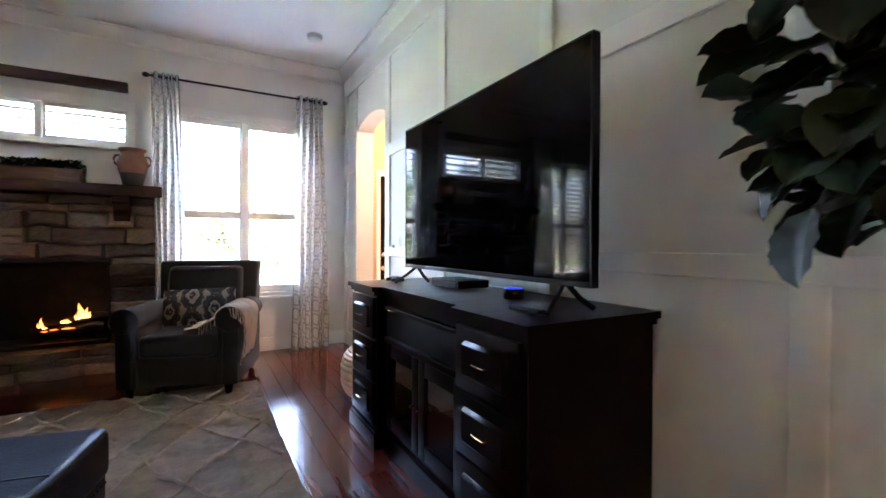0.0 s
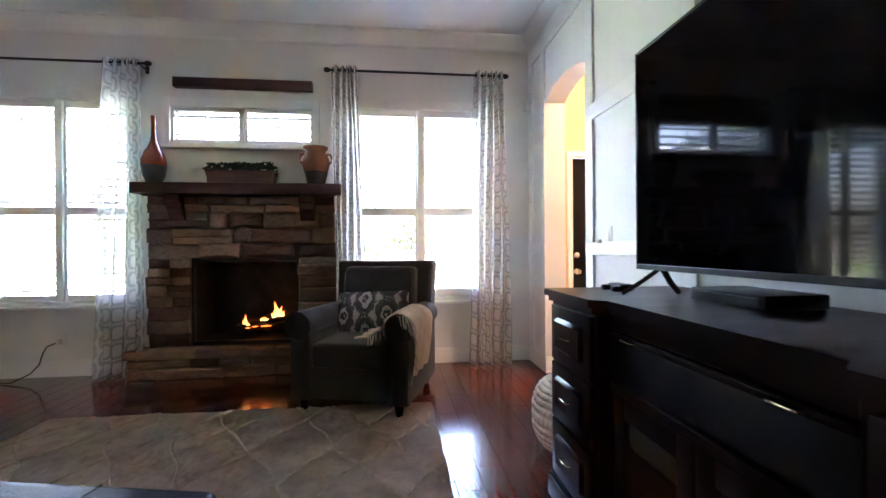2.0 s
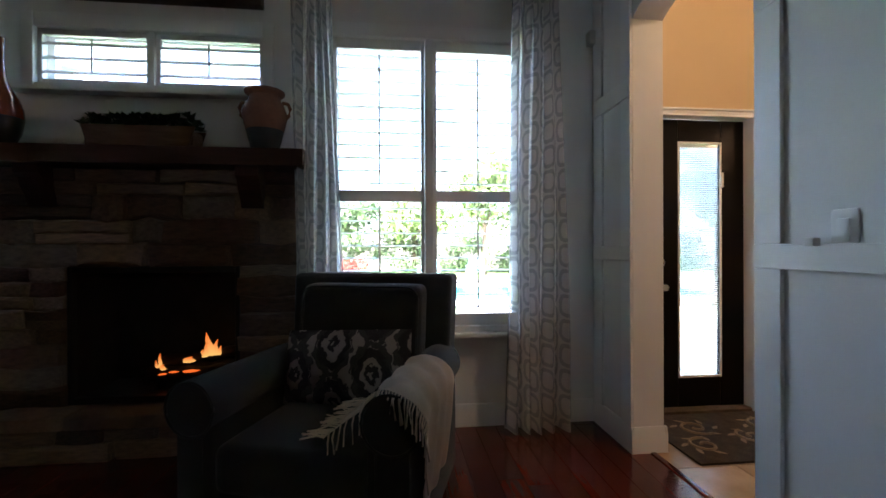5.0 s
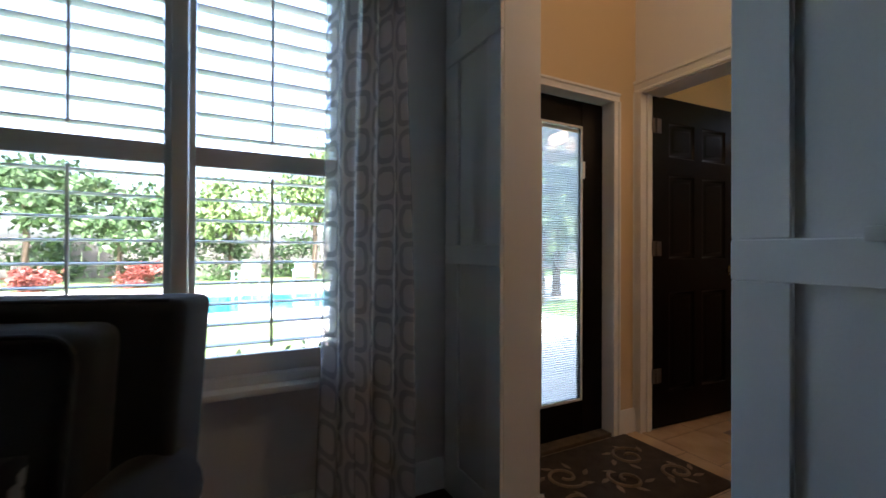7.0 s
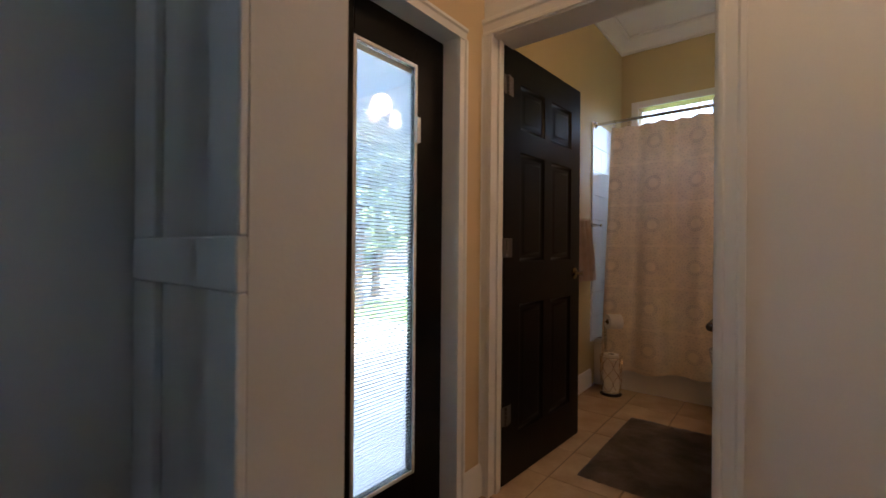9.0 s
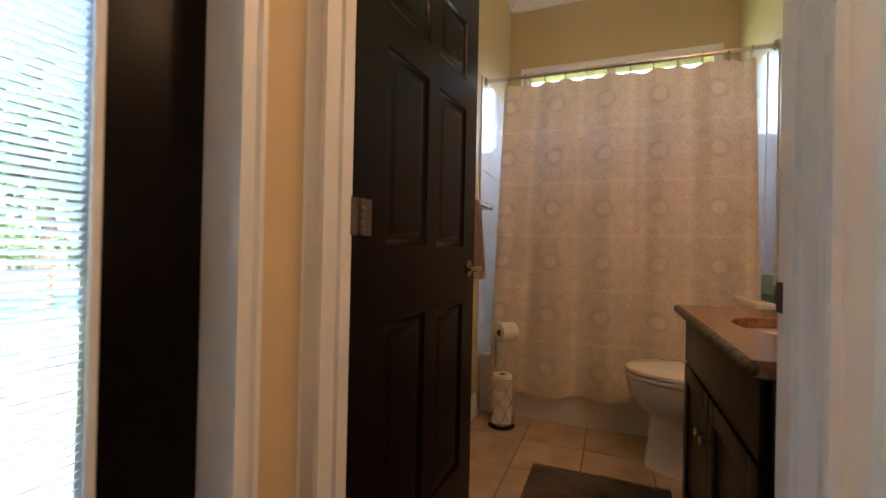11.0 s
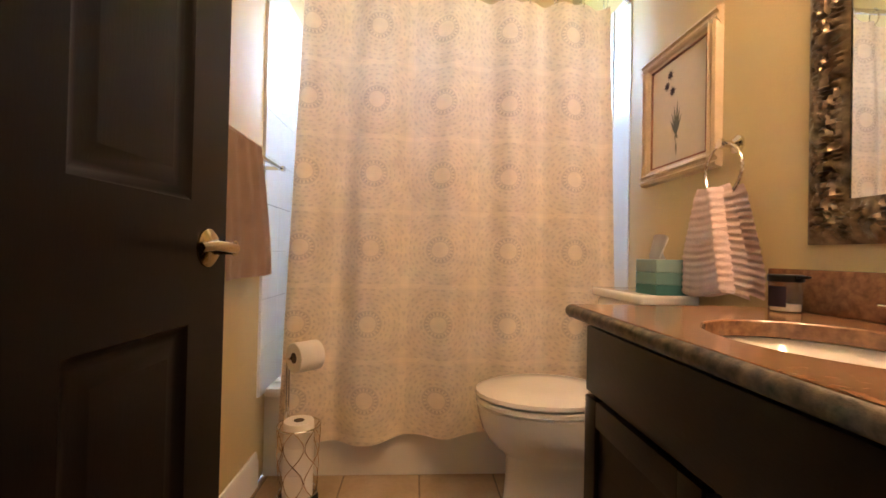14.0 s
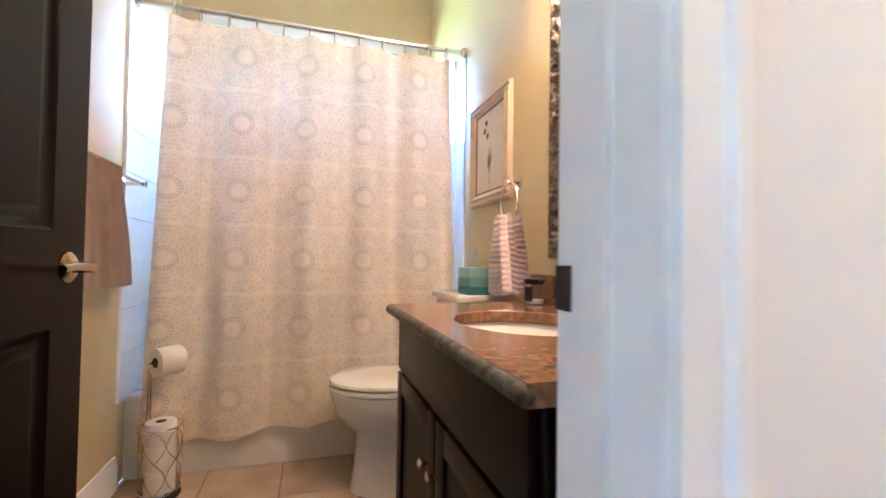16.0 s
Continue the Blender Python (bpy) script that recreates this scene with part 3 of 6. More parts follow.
def casing(name, axis, a, b, top, w, side, label, cut=None, left=True, right=True, wd=0.075):
    """Moulded door casing round an opening from a to b."""
    prof = [(0, 0.018), (0.012, 0.018), (0.018, 0.012), (0.05, 0.014), (0.058, 0.022), (0.075, 0.022), (0.075, 0), (0, 0)]
    prof = [(p * wd / 0.075, d) for p, d in prof]
    bms = []
    for edge, sgn, on in ((a, -1, left), (b, 1, right)):
        if on:
            lim = (cut or wd) if sgn > 0 else wd
            pts = [(edge + sgn * min(p, lim), w + side * d) if axis == 'x' else (w + side * d, edge + sgn * min(p, lim)) for p, d in prof]
            bms.append(prism(pts, 'z', 0, top))
    hi = b + ((cut or wd) if right else 0)
    pts = [(w + side * d, top + p) for p, d in prof]
    bms.append(prism(pts, 'x' if axis == 'x' else 'y', a - (wd if left else 0), hi))
    return solid(name, merge(*bms), "trim", label, "trim", kind="structure")


casing("trim_back_door", 'x', 2.038, 2.725, 1.98, 4.80, -1, "white moulded casing round the back door", wd=0.052)
casing("trim_bath_door", 'y', 3.896, 4.748, 2.058, 2.93, -1, "white moulded casing round the bathroom doorway", cut=0.051)
casing("trim_bath_door_inside", 'y', 3.896, 4.754, 2.058, 3.085, 1, "white moulded casing inside the bathroom doorway")
solid("door_frame_bath", merge(cube((2.926, 3.885, 0), (3.089, 3.904, 2.05)), cube((2.926, 4.750, 0), (3.089, 4.764, 2.05)), cube((2.926, 3.885, 2.05), (3.089, 4.764, 2.076)),
                               cube((2.99, 3.904, 0), (3.03, 3.915, 2.05)), cube((2.965, 4.739, 0), (3.0, 4.750, 2.05))), "trim", "white painted door jamb", "door frame", kind="structure")
strike = thing("strike_plate", pose(3.074, 3.9045, 0.965), "dark metal strike plate on the white jamb", "strike plate")
part("plate", cube((-0.014, 0, -0.027), (0.018, 0.002, 0.027), 0.0008, 1), "iron", strike)
part("lip", cube((0.018, 0, -0.014), (0.024, 0.002, 0.014), 0.0008, 1), "iron", strike)

# ---- windows with plantation shutters ----
SLAT = prism([(0.031 * math.cos(a), 0.0048 * math.sin(a)) for a in [2 * math.pi * k / 10 for k in range(10)]], 'x', -0.5, 0.5)
SLAT = mesh_of("slat", SLAT, "trim", smooth=False)


def louvres(parent, x0, x1, z0, z1, y, pitch, tilt):
    n = max(1, round((z1 - z0) / pitch))
    for k in range(n):
        ob = new("slat", SLAT)
        ob.parent = parent
        ob.matrix_basis = pose((x0 + x1) / 2, y, z0 + (k + 0.5) * (z1 - z0) / n, tilt + random.uniform(-1.2, 1.2)) @ Matrix.Diagonal((x1 - x0, 1, 1, 1))


def shutter_window(name, x0, x1, z0, z1, rails, tilt, label, pitch=0.07, mull=0.05):
    w = thing(name, pose(0, 0, 0), label, "window", kind="structure")
    y = 4.80
    part("window_frame", merge(cube((x0 - 0.045, 4.755, z0 - 0.01), (x0 + 0.016, 4.835, z1 + 0.05), 0.004), cube((x1 - 0.016, 4.755, z0 - 0.01), (x1 + 0.045, 4.835, z1 + 0.05), 0.004),
                               cube((x0 + 0.016, 4.757, z1 - 0.03), (x1 - 0.016, 4.833, z1 + 0.05), 0.004), cube((x0 + 0.016, 4.757, z0 - 0.01), (x1 - 0.016, 4.833, z0 + 0.025), 0.004)), "trim", w)
    part("window_sill", cube((x0 - 0.07, 4.70, z0 - 0.035), (x1 + 0.07, 4.78, z0 - 0.01), 0.006), "trim", w)
    xm = (x0 + x1) / 2
    part("mullion", cube((xm - mull / 2, 4.765, z0 + 0.02), (xm + mull / 2, 4.83, z1 - 0.03), 0.004), "trim", w)
    part("sash", merge(cube((x0, 4.88, z0), (x1, 4.92, z0 + 0.05)), cube((x0, 4.88, z1 - 0.05), (x1, 4.92, z1)), cube((x0, 4.88, z0 + 0.05), (x0 + 0.04, 4.92, z1 - 0.05)),
                       cube((x1 - 0.04, 4.88, z0 + 0.05), (x1, 4.92, z1 - 0.05))), "trim", w)
    g = part("pane", cube((x0 + 0.04, 4.898, z0 + 0.05), (x1 - 0.04, 4.902, z1 - 0.05)), "glass", w)
    g.visible_shadow = False
    for a, b in ((x0 + 0.018, xm - mull / 2 - 0.002), (xm + mull / 2 + 0.002, x1 - 0.018)):
        st = 0.022
        bms = [cube((a, 4.785, z0 + 0.027), (a + st, 4.815, z1 - 0.032), 0.003), cube((b - st, 4.785, z0 + 0.027), (b, 4.815, z1 - 0.032), 0.003)]
        zr = [(z0 + 0.027, rails[0])] + [r for r in rails[1:-1]] + [(rails[-1], z1 - 0.032)]
        for c, d in zr:
            bms.append(cube((a + st, 4.786, c), (b - st, 4.814, d), 0.003))
        p = part("shutter_panel", merge(*bms), "trim", w)
        for (c, d), (e, f) in zip(zr, zr[1:]):
            louvres(p, a + st + 0.002, b - st - 0.002, d + 0.004, e - 0.004, y, pitch, tilt)
            part("tilt_rod", cube(((a + b) / 2 - 0.005, 4.757, d + 0.03), ((a + b) / 2 + 0.005, 4.767, e - 0.03), 0.002, 1), "trim", p)
    return w


shutter_window("window_1", -0.06, 1.13, 0.60, 2.42, [0.70, (1.395, 1.465), 2.325], 0, "tall white window with open plantation shutters", pitch=0.0775)
shutter_window("window_2", -3.13, -2.02, 0.62, 2.42, [0.70, (1.395, 1.465), 2.325], -22, "tall white window with half-open plantation shutters")
shutter_window("window_3", -1.69, -0.43, 2.02, 2.39, [2.075, 2.325], 38, "wide low window with tilted shutters above the mantel", pitch=0.078, mull=0.03)

wb = thing("window_4", pose(0, 0, 0), "high white bathroom window above the tub", "window", kind="structure")
part("window_frame", merge(cube((5.585, 3.49, 1.80), (5.61, 3.55, 2.50), 0.004), cube((5.585, 4.82, 1.80), (5.61, 4.88, 2.50), 0.004), cube((5.586, 3.55, 2.44), (5.611, 4.82, 2.50), 0.004),
                           cube((5.586, 3.55, 1.80), (5.611, 4.82, 1.86), 0.004), cube((5.66, 4.18, 1.86), (5.69, 4.23, 2.44), 0.004)), "trim", wb)
pn = part("pane", cube((5.67, 3.55, 1.86), (5.676, 4.82, 2.44)), "glass", wb)
pn.visible_shadow = False

# ---- curtains ----


def rod(x0, x1, z, label):
    r = thing("curtain_rod", pose((x0 + x1) / 2, 4.635, z), label, "curtain rod", "curtain rods")
    h = (x1 - x0) / 2
    part("pole", moved(lathe([(0.0105, -h), (0.0105, h)], 12, 'X'), Matrix()), "iron", r)
    for s in (-1, 1):
        part("finial", moved(lathe([(0.008, -0.03), (0.019, -0.022), (0.024, -0.004), (0.021, 0.012), (0.012, 0.024), (0.006, 0.028)], 14, 'X'), pose(s * (h + 0.02), 0, 0)), "iron", r)
        part("bracket", merge(cube((s * (h - 0.06) - 0.008, -0.004, -0.012), (s * (h - 0.06) + 0.008, 0.145, 0.0), 0.002, 1), cube((s * (h - 0.06) - 0.015, 0.135, -0.035), (s * (h - 0.06) + 0.015, 0.145, 0.03), 0.002, 1)), "iron", r)
    return r


def curtain(top, bottom, z, folds, label, phase=0.0):
    ztop = z + 0.035
    cx = (top[0] + top[1]) / 2
    c = thing("window_curtain", pose(cx, 4.635, 0.02), label, "curtain", "sheer window curtains")
    width = folds * 0.16

    def fn(s, t):
        h = t * (ztop - 0.02)
        k = (1 - t) ** 0.8
        x = (top[0] * (1 - k) + bottom[0] * k) * (1 - s) + (top[1] * (1 - k) + bottom[1] * k) * s
        amp = 0.035 + 0.02 * k
        a = 2 * math.pi * folds * s + phase + 0.9 * k * math.sin(3 * s + phase)
        return (x - cx + 0.012 * math.sin(5 * t + 7 * s), amp * math.sin(a) - 0.02 * k + 0.008 * math.sin(9 * s + 4 * t), h)
    part("cloth", sheet(fn, folds * 14, 40, lambda s, t: (s * width, t * ztop)), "sheer", c)
    for i in range(folds * 2):
        s = (i + 0.5 - phase / math.pi) / (folds * 2)
        if 0 < s < 1:
            x = top[0] * (1 - s) + top[1] * s - cx
            ring = tube([(x, 0.024 * math.cos(a), z - 0.02 + 0.024 * math.sin(a)) for a in [2 * math.pi * k / 14 for k in range(14)]], 0.004, 6, True)
            part("grommet", ring, "iron", c)
    return c


rod(-0.272, 1.311, 2.68, "thin black curtain rod with ball finials over the window")
rod(-3.4, -1.80, 2.675, "thin black curtain rod with ball finials over the window")
curtain((-0.245, -0.03), (-0.235, 0.05), 2.68, 5, "sheer white curtain with grey chain-link print beside the mantel")
curtain((1.045, 1.32), (0.975, 1.365), 2.68, 5, "sheer white curtain with grey chain-link print near the corner", 0.6)
curtain((-2.13, -1.845), (-2.24, -1.84), 2.675, 5, "sheer white curtain with grey chain-link print touching the stone", 1.1)
curtain((-3.35, -3.06), (-3.4, -3.0), 2.675, 5, "sheer white curtain with grey chain-link print at the far window", 0.3)

# ---- fireplace ----
fp = thing("fireplace", pose(-1.03, 4.78, 0), "ledgestone fireplace with raised hearth and a burning fire", "fireplace", kind="structure")
part("backing", merge(cube((-0.81, -0.035, 0.165), (-0.46, 0, 1.56)), cube((0.46, -0.035, 0.165), (0.82, 0, 1.56)), cube((-0.46, -0.035, 1.01), (0.46, 0, 1.56)),
                      cube((-0.46, -0.035, 0.165), (0.46, 0, 0.24)), cube((-0.90, -0.175, 0), (0.91, 0, 0.165))), "mortar", fp)
STONES = []
rnd = random.Random(4)
for k in range(10):
    bm = cube((-0.5, -0.5, -0.5), (0.5, 0.5, 0.5))
    bmesh.ops.subdivide_edges(bm, edges=[e for e in bm.edges if abs((e.verts[0].co - e.verts[1].co).x) > 0.5], cuts=1)
    for v in bm.verts:
        front = v.co.y < 0
        v.co.x += rnd.uniform(-0.03, 0.03) - (0.03 * math.copysign(1, v.co.x) if front and abs(v.co.x) > 0.3 else 0)
        v.co.z += rnd.uniform(-0.09, 0.09) - (0.06 * math.copysign(1, v.co.z) if front else 0)
        if front:
            v.co.y += rnd.uniform(-0.18, 0.22)
    bmesh.ops.bevel(bm, geom=[e for e in bm.edges if all(v.co.y < 0 for v in e.verts)], offset=0.13, segments=1, affect='EDGES')
    STONES.append(mesh_of("stone", bm, ("stone", "stone_dark", "stone", "stone_grey", "stone_dark")[k % 5], smooth=False))


def lay(x0, x1, z0, z1, y, depth):
    ob = new("stone", rnd.choice(STONES))
    ob.parent = fp
    ob.matrix_basis = pose((x0 + x1) / 2, y - depth / 2, (z0 + z1) / 2) @ Matrix.Diagonal((x1 - x0 + 0.004, depth, z1 - z0 + 0.003, 1))


def courses(x0, x1, z0, z1, y, heights):
    z = z0
    while z < z1 - 0.02:
        h = min(rnd.uniform(*heights), z1 - z)
        if z1 - z - h < 0.05:
            h = z1 - z
        x = x0 + rnd.uniform(-0.012, 0.006)
        while x < x1 - 0.02:
            w = rnd.uniform(0.16, 0.56) if x1 - x0 > 0.5 else rnd.uniform(0.15, 0.36)
            if x1 - x - w < 0.12:
                w = x1 - x + rnd.uniform(-0.01, 0.012)
            if h > 0.1 and rnd.random() < 0.3:
                cut = h * rnd.uniform(0.4, 0.6)
                lay(x, x + w, z, z + cut, y, rnd.uniform(0.04, 0.065))
                lay(x, x + w, z + cut, z + h, y, rnd.uniform(0.04, 0.065))
            else:
                lay(x, x + w, z, z + h, y, rnd.uniform(0.035, 0.07))
            x += w
        z += h


courses(-0.81, -0.465, 0.235, 1.01, -0.03, (0.06, 0.135))
courses(0.465, 0.82, 0.235, 1.01, -0.03, (0.06, 0.135))
courses(-0.81, 0.82, 1.01, 1.56, -0.03, (0.06, 0.14))
courses(-0.90, 0.91, 0.0, 0.165, -0.17, (0.07, 0.10))
for a, b in ((-0.93, -0.36), (-0.355, 0.28), (0.285, 0.93)):
    part("hearth_slab", cube((a, -0.235, 0.167), (b, -0.0, 0.236), 0.012), "stone", fp)
part("firebox", merge(cube((-0.46, 0.0, 0.242), (-0.44, 0.40, 1.008)), cube((0.44, 0.0, 0.242), (0.46, 0.40, 1.008)), cube((-0.44, 0.38, 0.242), (0.44, 0.40, 1.008)),
                      cube((-0.44, 0, 0.99), (0.44, 0.38, 1.008)), cube((-0.44, 0.0, 0.242), (0.44, 0.38, 0.262))), "soot", fp)
part("fire_frame", merge(cube((-0.46, -0.05, 0.24), (-0.435, -0.002, 1.01), 0.003, 1), cube((0.435, -0.05, 0.24), (0.46, -0.002, 1.01), 0.003, 1), cube((-0.435, -0.05, 0.975), (0.435, -0.002, 1.01), 0.003, 1),
                         cube((-0.435, -0.05, 0.24), (0.435, -0.002, 0.275), 0.003, 1)), "iron", fp, "black metal firebox surround")
grate = thing("fire_grate", pose(-0.90, 4.97, 0.262), "black iron grate holding the burning logs", "grate")
for k in range(5):
    part("bar", tube([(-0.24 + 0.12 * k, -0.10, 0.09), (-0.24 + 0.12 * k, -0.10, 0.05), (-0.24 + 0.12 * k, 0.10, 0.05)], 0.006, 6), "iron", grate)
for sx in (-0.2, 0.2):
    part("leg", cube((sx - 0.007, -0.08, 0), (sx + 0.007, -0.066, 0.052)), "iron", grate)
    part("leg", cube((sx - 0.007, 0.066, 0), (sx + 0.007, 0.08, 0.052)), "iron", grate)


def log(p, q, r):
    p, q = Vector(p), Vector(q)
    n = 10
    bm = tube([p.lerp(q, k / n) + Vector((0, 0, 0.008 * math.sin(k * 1.7))) for k in range(n + 1)], lambda t: r * (0.9 + 0.12 * math.sin(9 * t)), 10)
    return solid("fire_log", bm, "log", "charred log burning on the grate", "log", "fire logs")


log((-1.16, 4.92, 0.358), (-0.66, 4.90, 0.362), 0.040)
log((-1.12, 5.01, 0.36), (-0.68, 5.02, 0.36), 0.042)
log((-1.10, 4.93, 0.42), (-0.64, 5.02, 0.46), 0.034)


def flame(x, y, z, w, h, lean):
    bm = bmesh.new()
    n = 9
    rings = []
    for k in range(n):
        t = k / (n - 1)
        r = w * math.sin(math.pi * min(1, 0.25 + 0.75 * t)) ** 0.9 * (1 - 0.35 * t) + 0.0008
        c = Vector((x + lean * t * t + 0.18 * w * math.sin(7 * t), y, z + h * t))
        rings.append([bm.verts.new(c + Vector((r * math.cos(2 * math.pi * j / 8), 0.5 * r * math.sin(2 * math.pi * j / 8), 0))) for j in range(8)])
    for a, b in zip(rings, rings[1:]):
        for j in range(8):
            bm.faces.new((a[j], a[(j + 1) % 8], b[(j + 1) % 8], b[j]))
    return solid("flame", bm, "flame", "bright orange flame over the logs", "flame", "flames of the fire")


flame(-0.81, 4.93, 0.45, 0.024, 0.145, -0.03)
flame(-0.788, 4.935, 0.45, 0.017, 0.10, 0.016)
flame(-0.835, 4.92, 0.445, 0.014, 0.095, 0.008)
flame(-0.765, 4.94, 0.45, 0.012, 0.06, 0.014)
flame(-1.105, 4.895, 0.378, 0.010, 0.06, -0.006)
flame(-0.85, 4.93, 0.44, 0.016, 0.05, -0.01)
flame(-0.93, 4.90, 0.42, 0.04, 0.035, 0.02)
flame(-1.07, 4.89, 0.375, 0.020, 0.04, 0.0)
flame(-1.09, 4.90, 0.39, 0.012, 0.09, 0.0)
for x, y, z, w in ((-0.90, 4.878, 0.375, 0.05), (-1.0, 4.88, 0.37, 0.03), (-1.06, 4.87, 0.36, 0.025)):
    solid("ember", moved(lathe([(0.001, -0.006), (w, 0), (0.001, 0.006)], 9), pose(x, y, z)), "ember", "glowing ember under the logs", "ember", "embers of the fire")

mant = thing("mantel", pose(-1.03, 4.78, 1.56), "thick dark stained wooden mantel shelf on two corbels", "mantel")
part("shelf", cube((-0.86, -0.24, 0.0), (0.86, -0.0, 0.095), 0.008), "mantel", mant)
for cx in (-0.55, 0.55):
    prof = [(-0.01, 0), (-0.20, 0), (-0.20, -0.05), (-0.17, -0.07), (-0.155, -0.12), (-0.12, -0.17), (-0.10, -0.22), (-0.01, -0.23)]
    part("corbel", prism(prof, 'x', cx - 0.06, cx + 0.06), "mantel", mant)

# dark bar above the transom window
solid("wooden_wall_beam", cube((-1.63, 4.715, 2.52), (-0.44, 4.78, 2.605), 0.006), "mantel", "dark brown wooden beam fixed above the small window", "beam")

# ---- things on the mantel ----
vase = thing("bottle_vase", pose(-1.745, 4.64, 1.655), "tall orange bottle vase with a dark base", "vase")
prof = [(0.045, 0), (0.06, 0.01), (0.085, 0.07), (0.097, 0.14), (0.094, 0.20), (0.075, 0.26), (0.045, 0.31), (0.026, 0.36), (0.019, 0.42), (0.017, 0.50), (0.019, 0.565), (0.021, 0.575)]
part("base", lathe([p for p in prof if p[1] <= 0.15] + [(0.097, 0.15)]), "darkglaze", vase, "dark glazed vase base")
part("body", lathe([(0.097, 0.15)] + [p for p in prof if p[1] > 0.15]), "orange", vase)
pl = thing("mantel_planter", pose(-1.02, 4.63, 1.655), "wooden trough planter full of small succulents", "planter")
part("trough", merge(prism([(-0.25, 0), (0.25, 0), (0.285, 0.11), (-0.285, 0.11)], 'y', -0.07, -0.058), prism([(-0.25, 0), (0.25, 0), (0.285, 0.11), (-0.285, 0.11)], 'y', 0.058, 0.07),
                     cube((-0.27, -0.058, 0.0), (0.27, 0.058, 0.09))), "box_wood", pl)


def leafball(n, box, size, seed):
    """Many small pointed leaves spread in rosettes."""
    r = random.Random(seed)
    bm = bmesh.new()
    for _ in range(n):
        c = Vector([r.uniform(*b) for b in box])
        for k in range(9):
            a = r.uniform(0, 6.3)
            up = r.uniform(0.2, 1.1)
            d = Vector((math.cos(a), math.sin(a), up)).normalized() * size * r.uniform(0.7, 1.2)
            side = Vector((-math.sin(a), math.cos(a), 0)) * size * 0.3
            vs = [bm.verts.new(c + p) for p in (Vector(), d * 0.5 + side, d, d * 0.5 - side)]
            bm.faces.new(vs)
    return bm


part("greenery", leafball(110, ((-0.28, 0.28), (-0.06, 0.06), (0.10, 0.165)), 0.045, 3), "leaf", pl, "grey-green succulent leaves")
jar = thing("clay_jar", pose(-0.395, 4.63, 1.655), "two-handled terracotta jar with a dark glazed foot", "jar")
part("foot", lathe([(0.06, 0), (0.075, 0.01), (0.10, 0.11)]), "darkglaze", jar, "dark glazed lower half")
part("body", lathe([(0.10, 0.11), (0.117, 0.18), (0.118, 0.21), (0.10, 0.26), (0.085, 0.28), (0.083, 0.30), (0.105, 0.318), (0.107, 0.33), (0.09, 0.333), (0.08, 0.30)]), "clay", jar)
for s in (-1, 1):
    part("handle", tube([(s * 0.095, 0, 0.27), (s * 0.125, 0, 0.265), (s * 0.137, 0, 0.235), (s * 0.13, 0, 0.20), (s * 0.112, 0, 0.18)], 0.010, 8), "clay", jar)

# ---- living room things ----
rug = thing("area_rug", pose(-0.68, 2.18, 0.0), "beige shaggy rug with a brown diamond trellis pattern", "rug")


def rug_fn(s, t):
    x, y = (s - 0.5) * 2.44, (t - 0.5) * 3.05
    return (x + 0.012 * noise.noise((y * 4, s * 3, 1)), y + 0.012 * noise.noise((x * 4, t * 3, 5)), 0.018 + 0.008 * noise.noise((x * 9, y * 9, 0)) + 0.007 * noise.noise((x * 26, y * 26, 3)) + 0.006 * noise.noise((x * 55, y * 55, 7)))


pile = sheet(rug_fn, 230, 290)
bmesh.ops.solidify(pile, geom=list(pile.faces), thickness=0.012)
part("top", pile, "rug", rug)
for sgn in (-1, 1):
    for k in range(-9, 10):
        c = k * 0.42 + (0.10 if k % 3 == 0 else 0.0)
        pts = []
        for j in range(140):
            y = -1.5 + 3.0 * j / 139
            x = sgn * (y * 0.62) + c * 0.9 + 0.025 * math.sin(5 * y + 2.3 * k) + 0.012 * math.sin(17 * y + k)
            if abs(x) < 1.2:
                pts.append((x, y, rug_fn(x / 2.44 + 0.5, y / 3.05 + 0.5)[2] + 0.006))
        if len(pts) > 4:
            part("cord", tube([(a + 0.006 * noise.noise((a * 30, b * 30, 2)), b, z + 0.003 * noise.noise((a * 40, b * 40, 9))) for a, b, z in pts], lambda q: 0.009 + 0.003 * math.sin(41 * q), 5), "rugline", rug)

ch = thing("armchair", pose(-0.015, 3.52, 0.02, 0, 0, -17.6), "charcoal upholstered armchair with rolled arms and piping", "armchair")
for sx in (-0.33, 0.33):
    for y in (0.05, 0.80):
        part("leg", moved(lathe([(0.020, -0.008), (0.026, 0.02), (0.034, 0.07), (0.03, 0.09)], 12), pose(sx, y, 0)), "espresso", ch)
part("seat_base", cube((-0.33, 0.03, 0.075), (0.33, 0.80, 0.29), 0.02), "fabric", ch)
part("seat_cushion", merge(cube((-0.255, -0.02, 0.29), (0.255, 0.62, 0.455), 0.05, 4)), "fabric", ch)
back = cube((-0.40, 0.66, 0.28), (0.40, 0.84, 0.965), 0.03, 3)
for v in back.verts:
    v.co.y += max(0, v.co.z - 0.4) * 0.13
    v.co.x *= 1 - 0.08 * (0.965 - v.co.z)
part("backrest", back, "fabric", ch)
bc = cube((-0.285, 0.53, 0.44), (0.285, 0.68, 0.925), 0.05, 4)
for v in bc.verts:
    v.co.y += max(0, v.co.z - 0.4) * 0.14
    if v.co.y < 0.65:
        v.co.y -= 0.03 * math.cos(v.co.x * 5) * math.sin((v.co.z - 0.42) * 5.6)
part("back_cushion", bc, "fabric", ch)


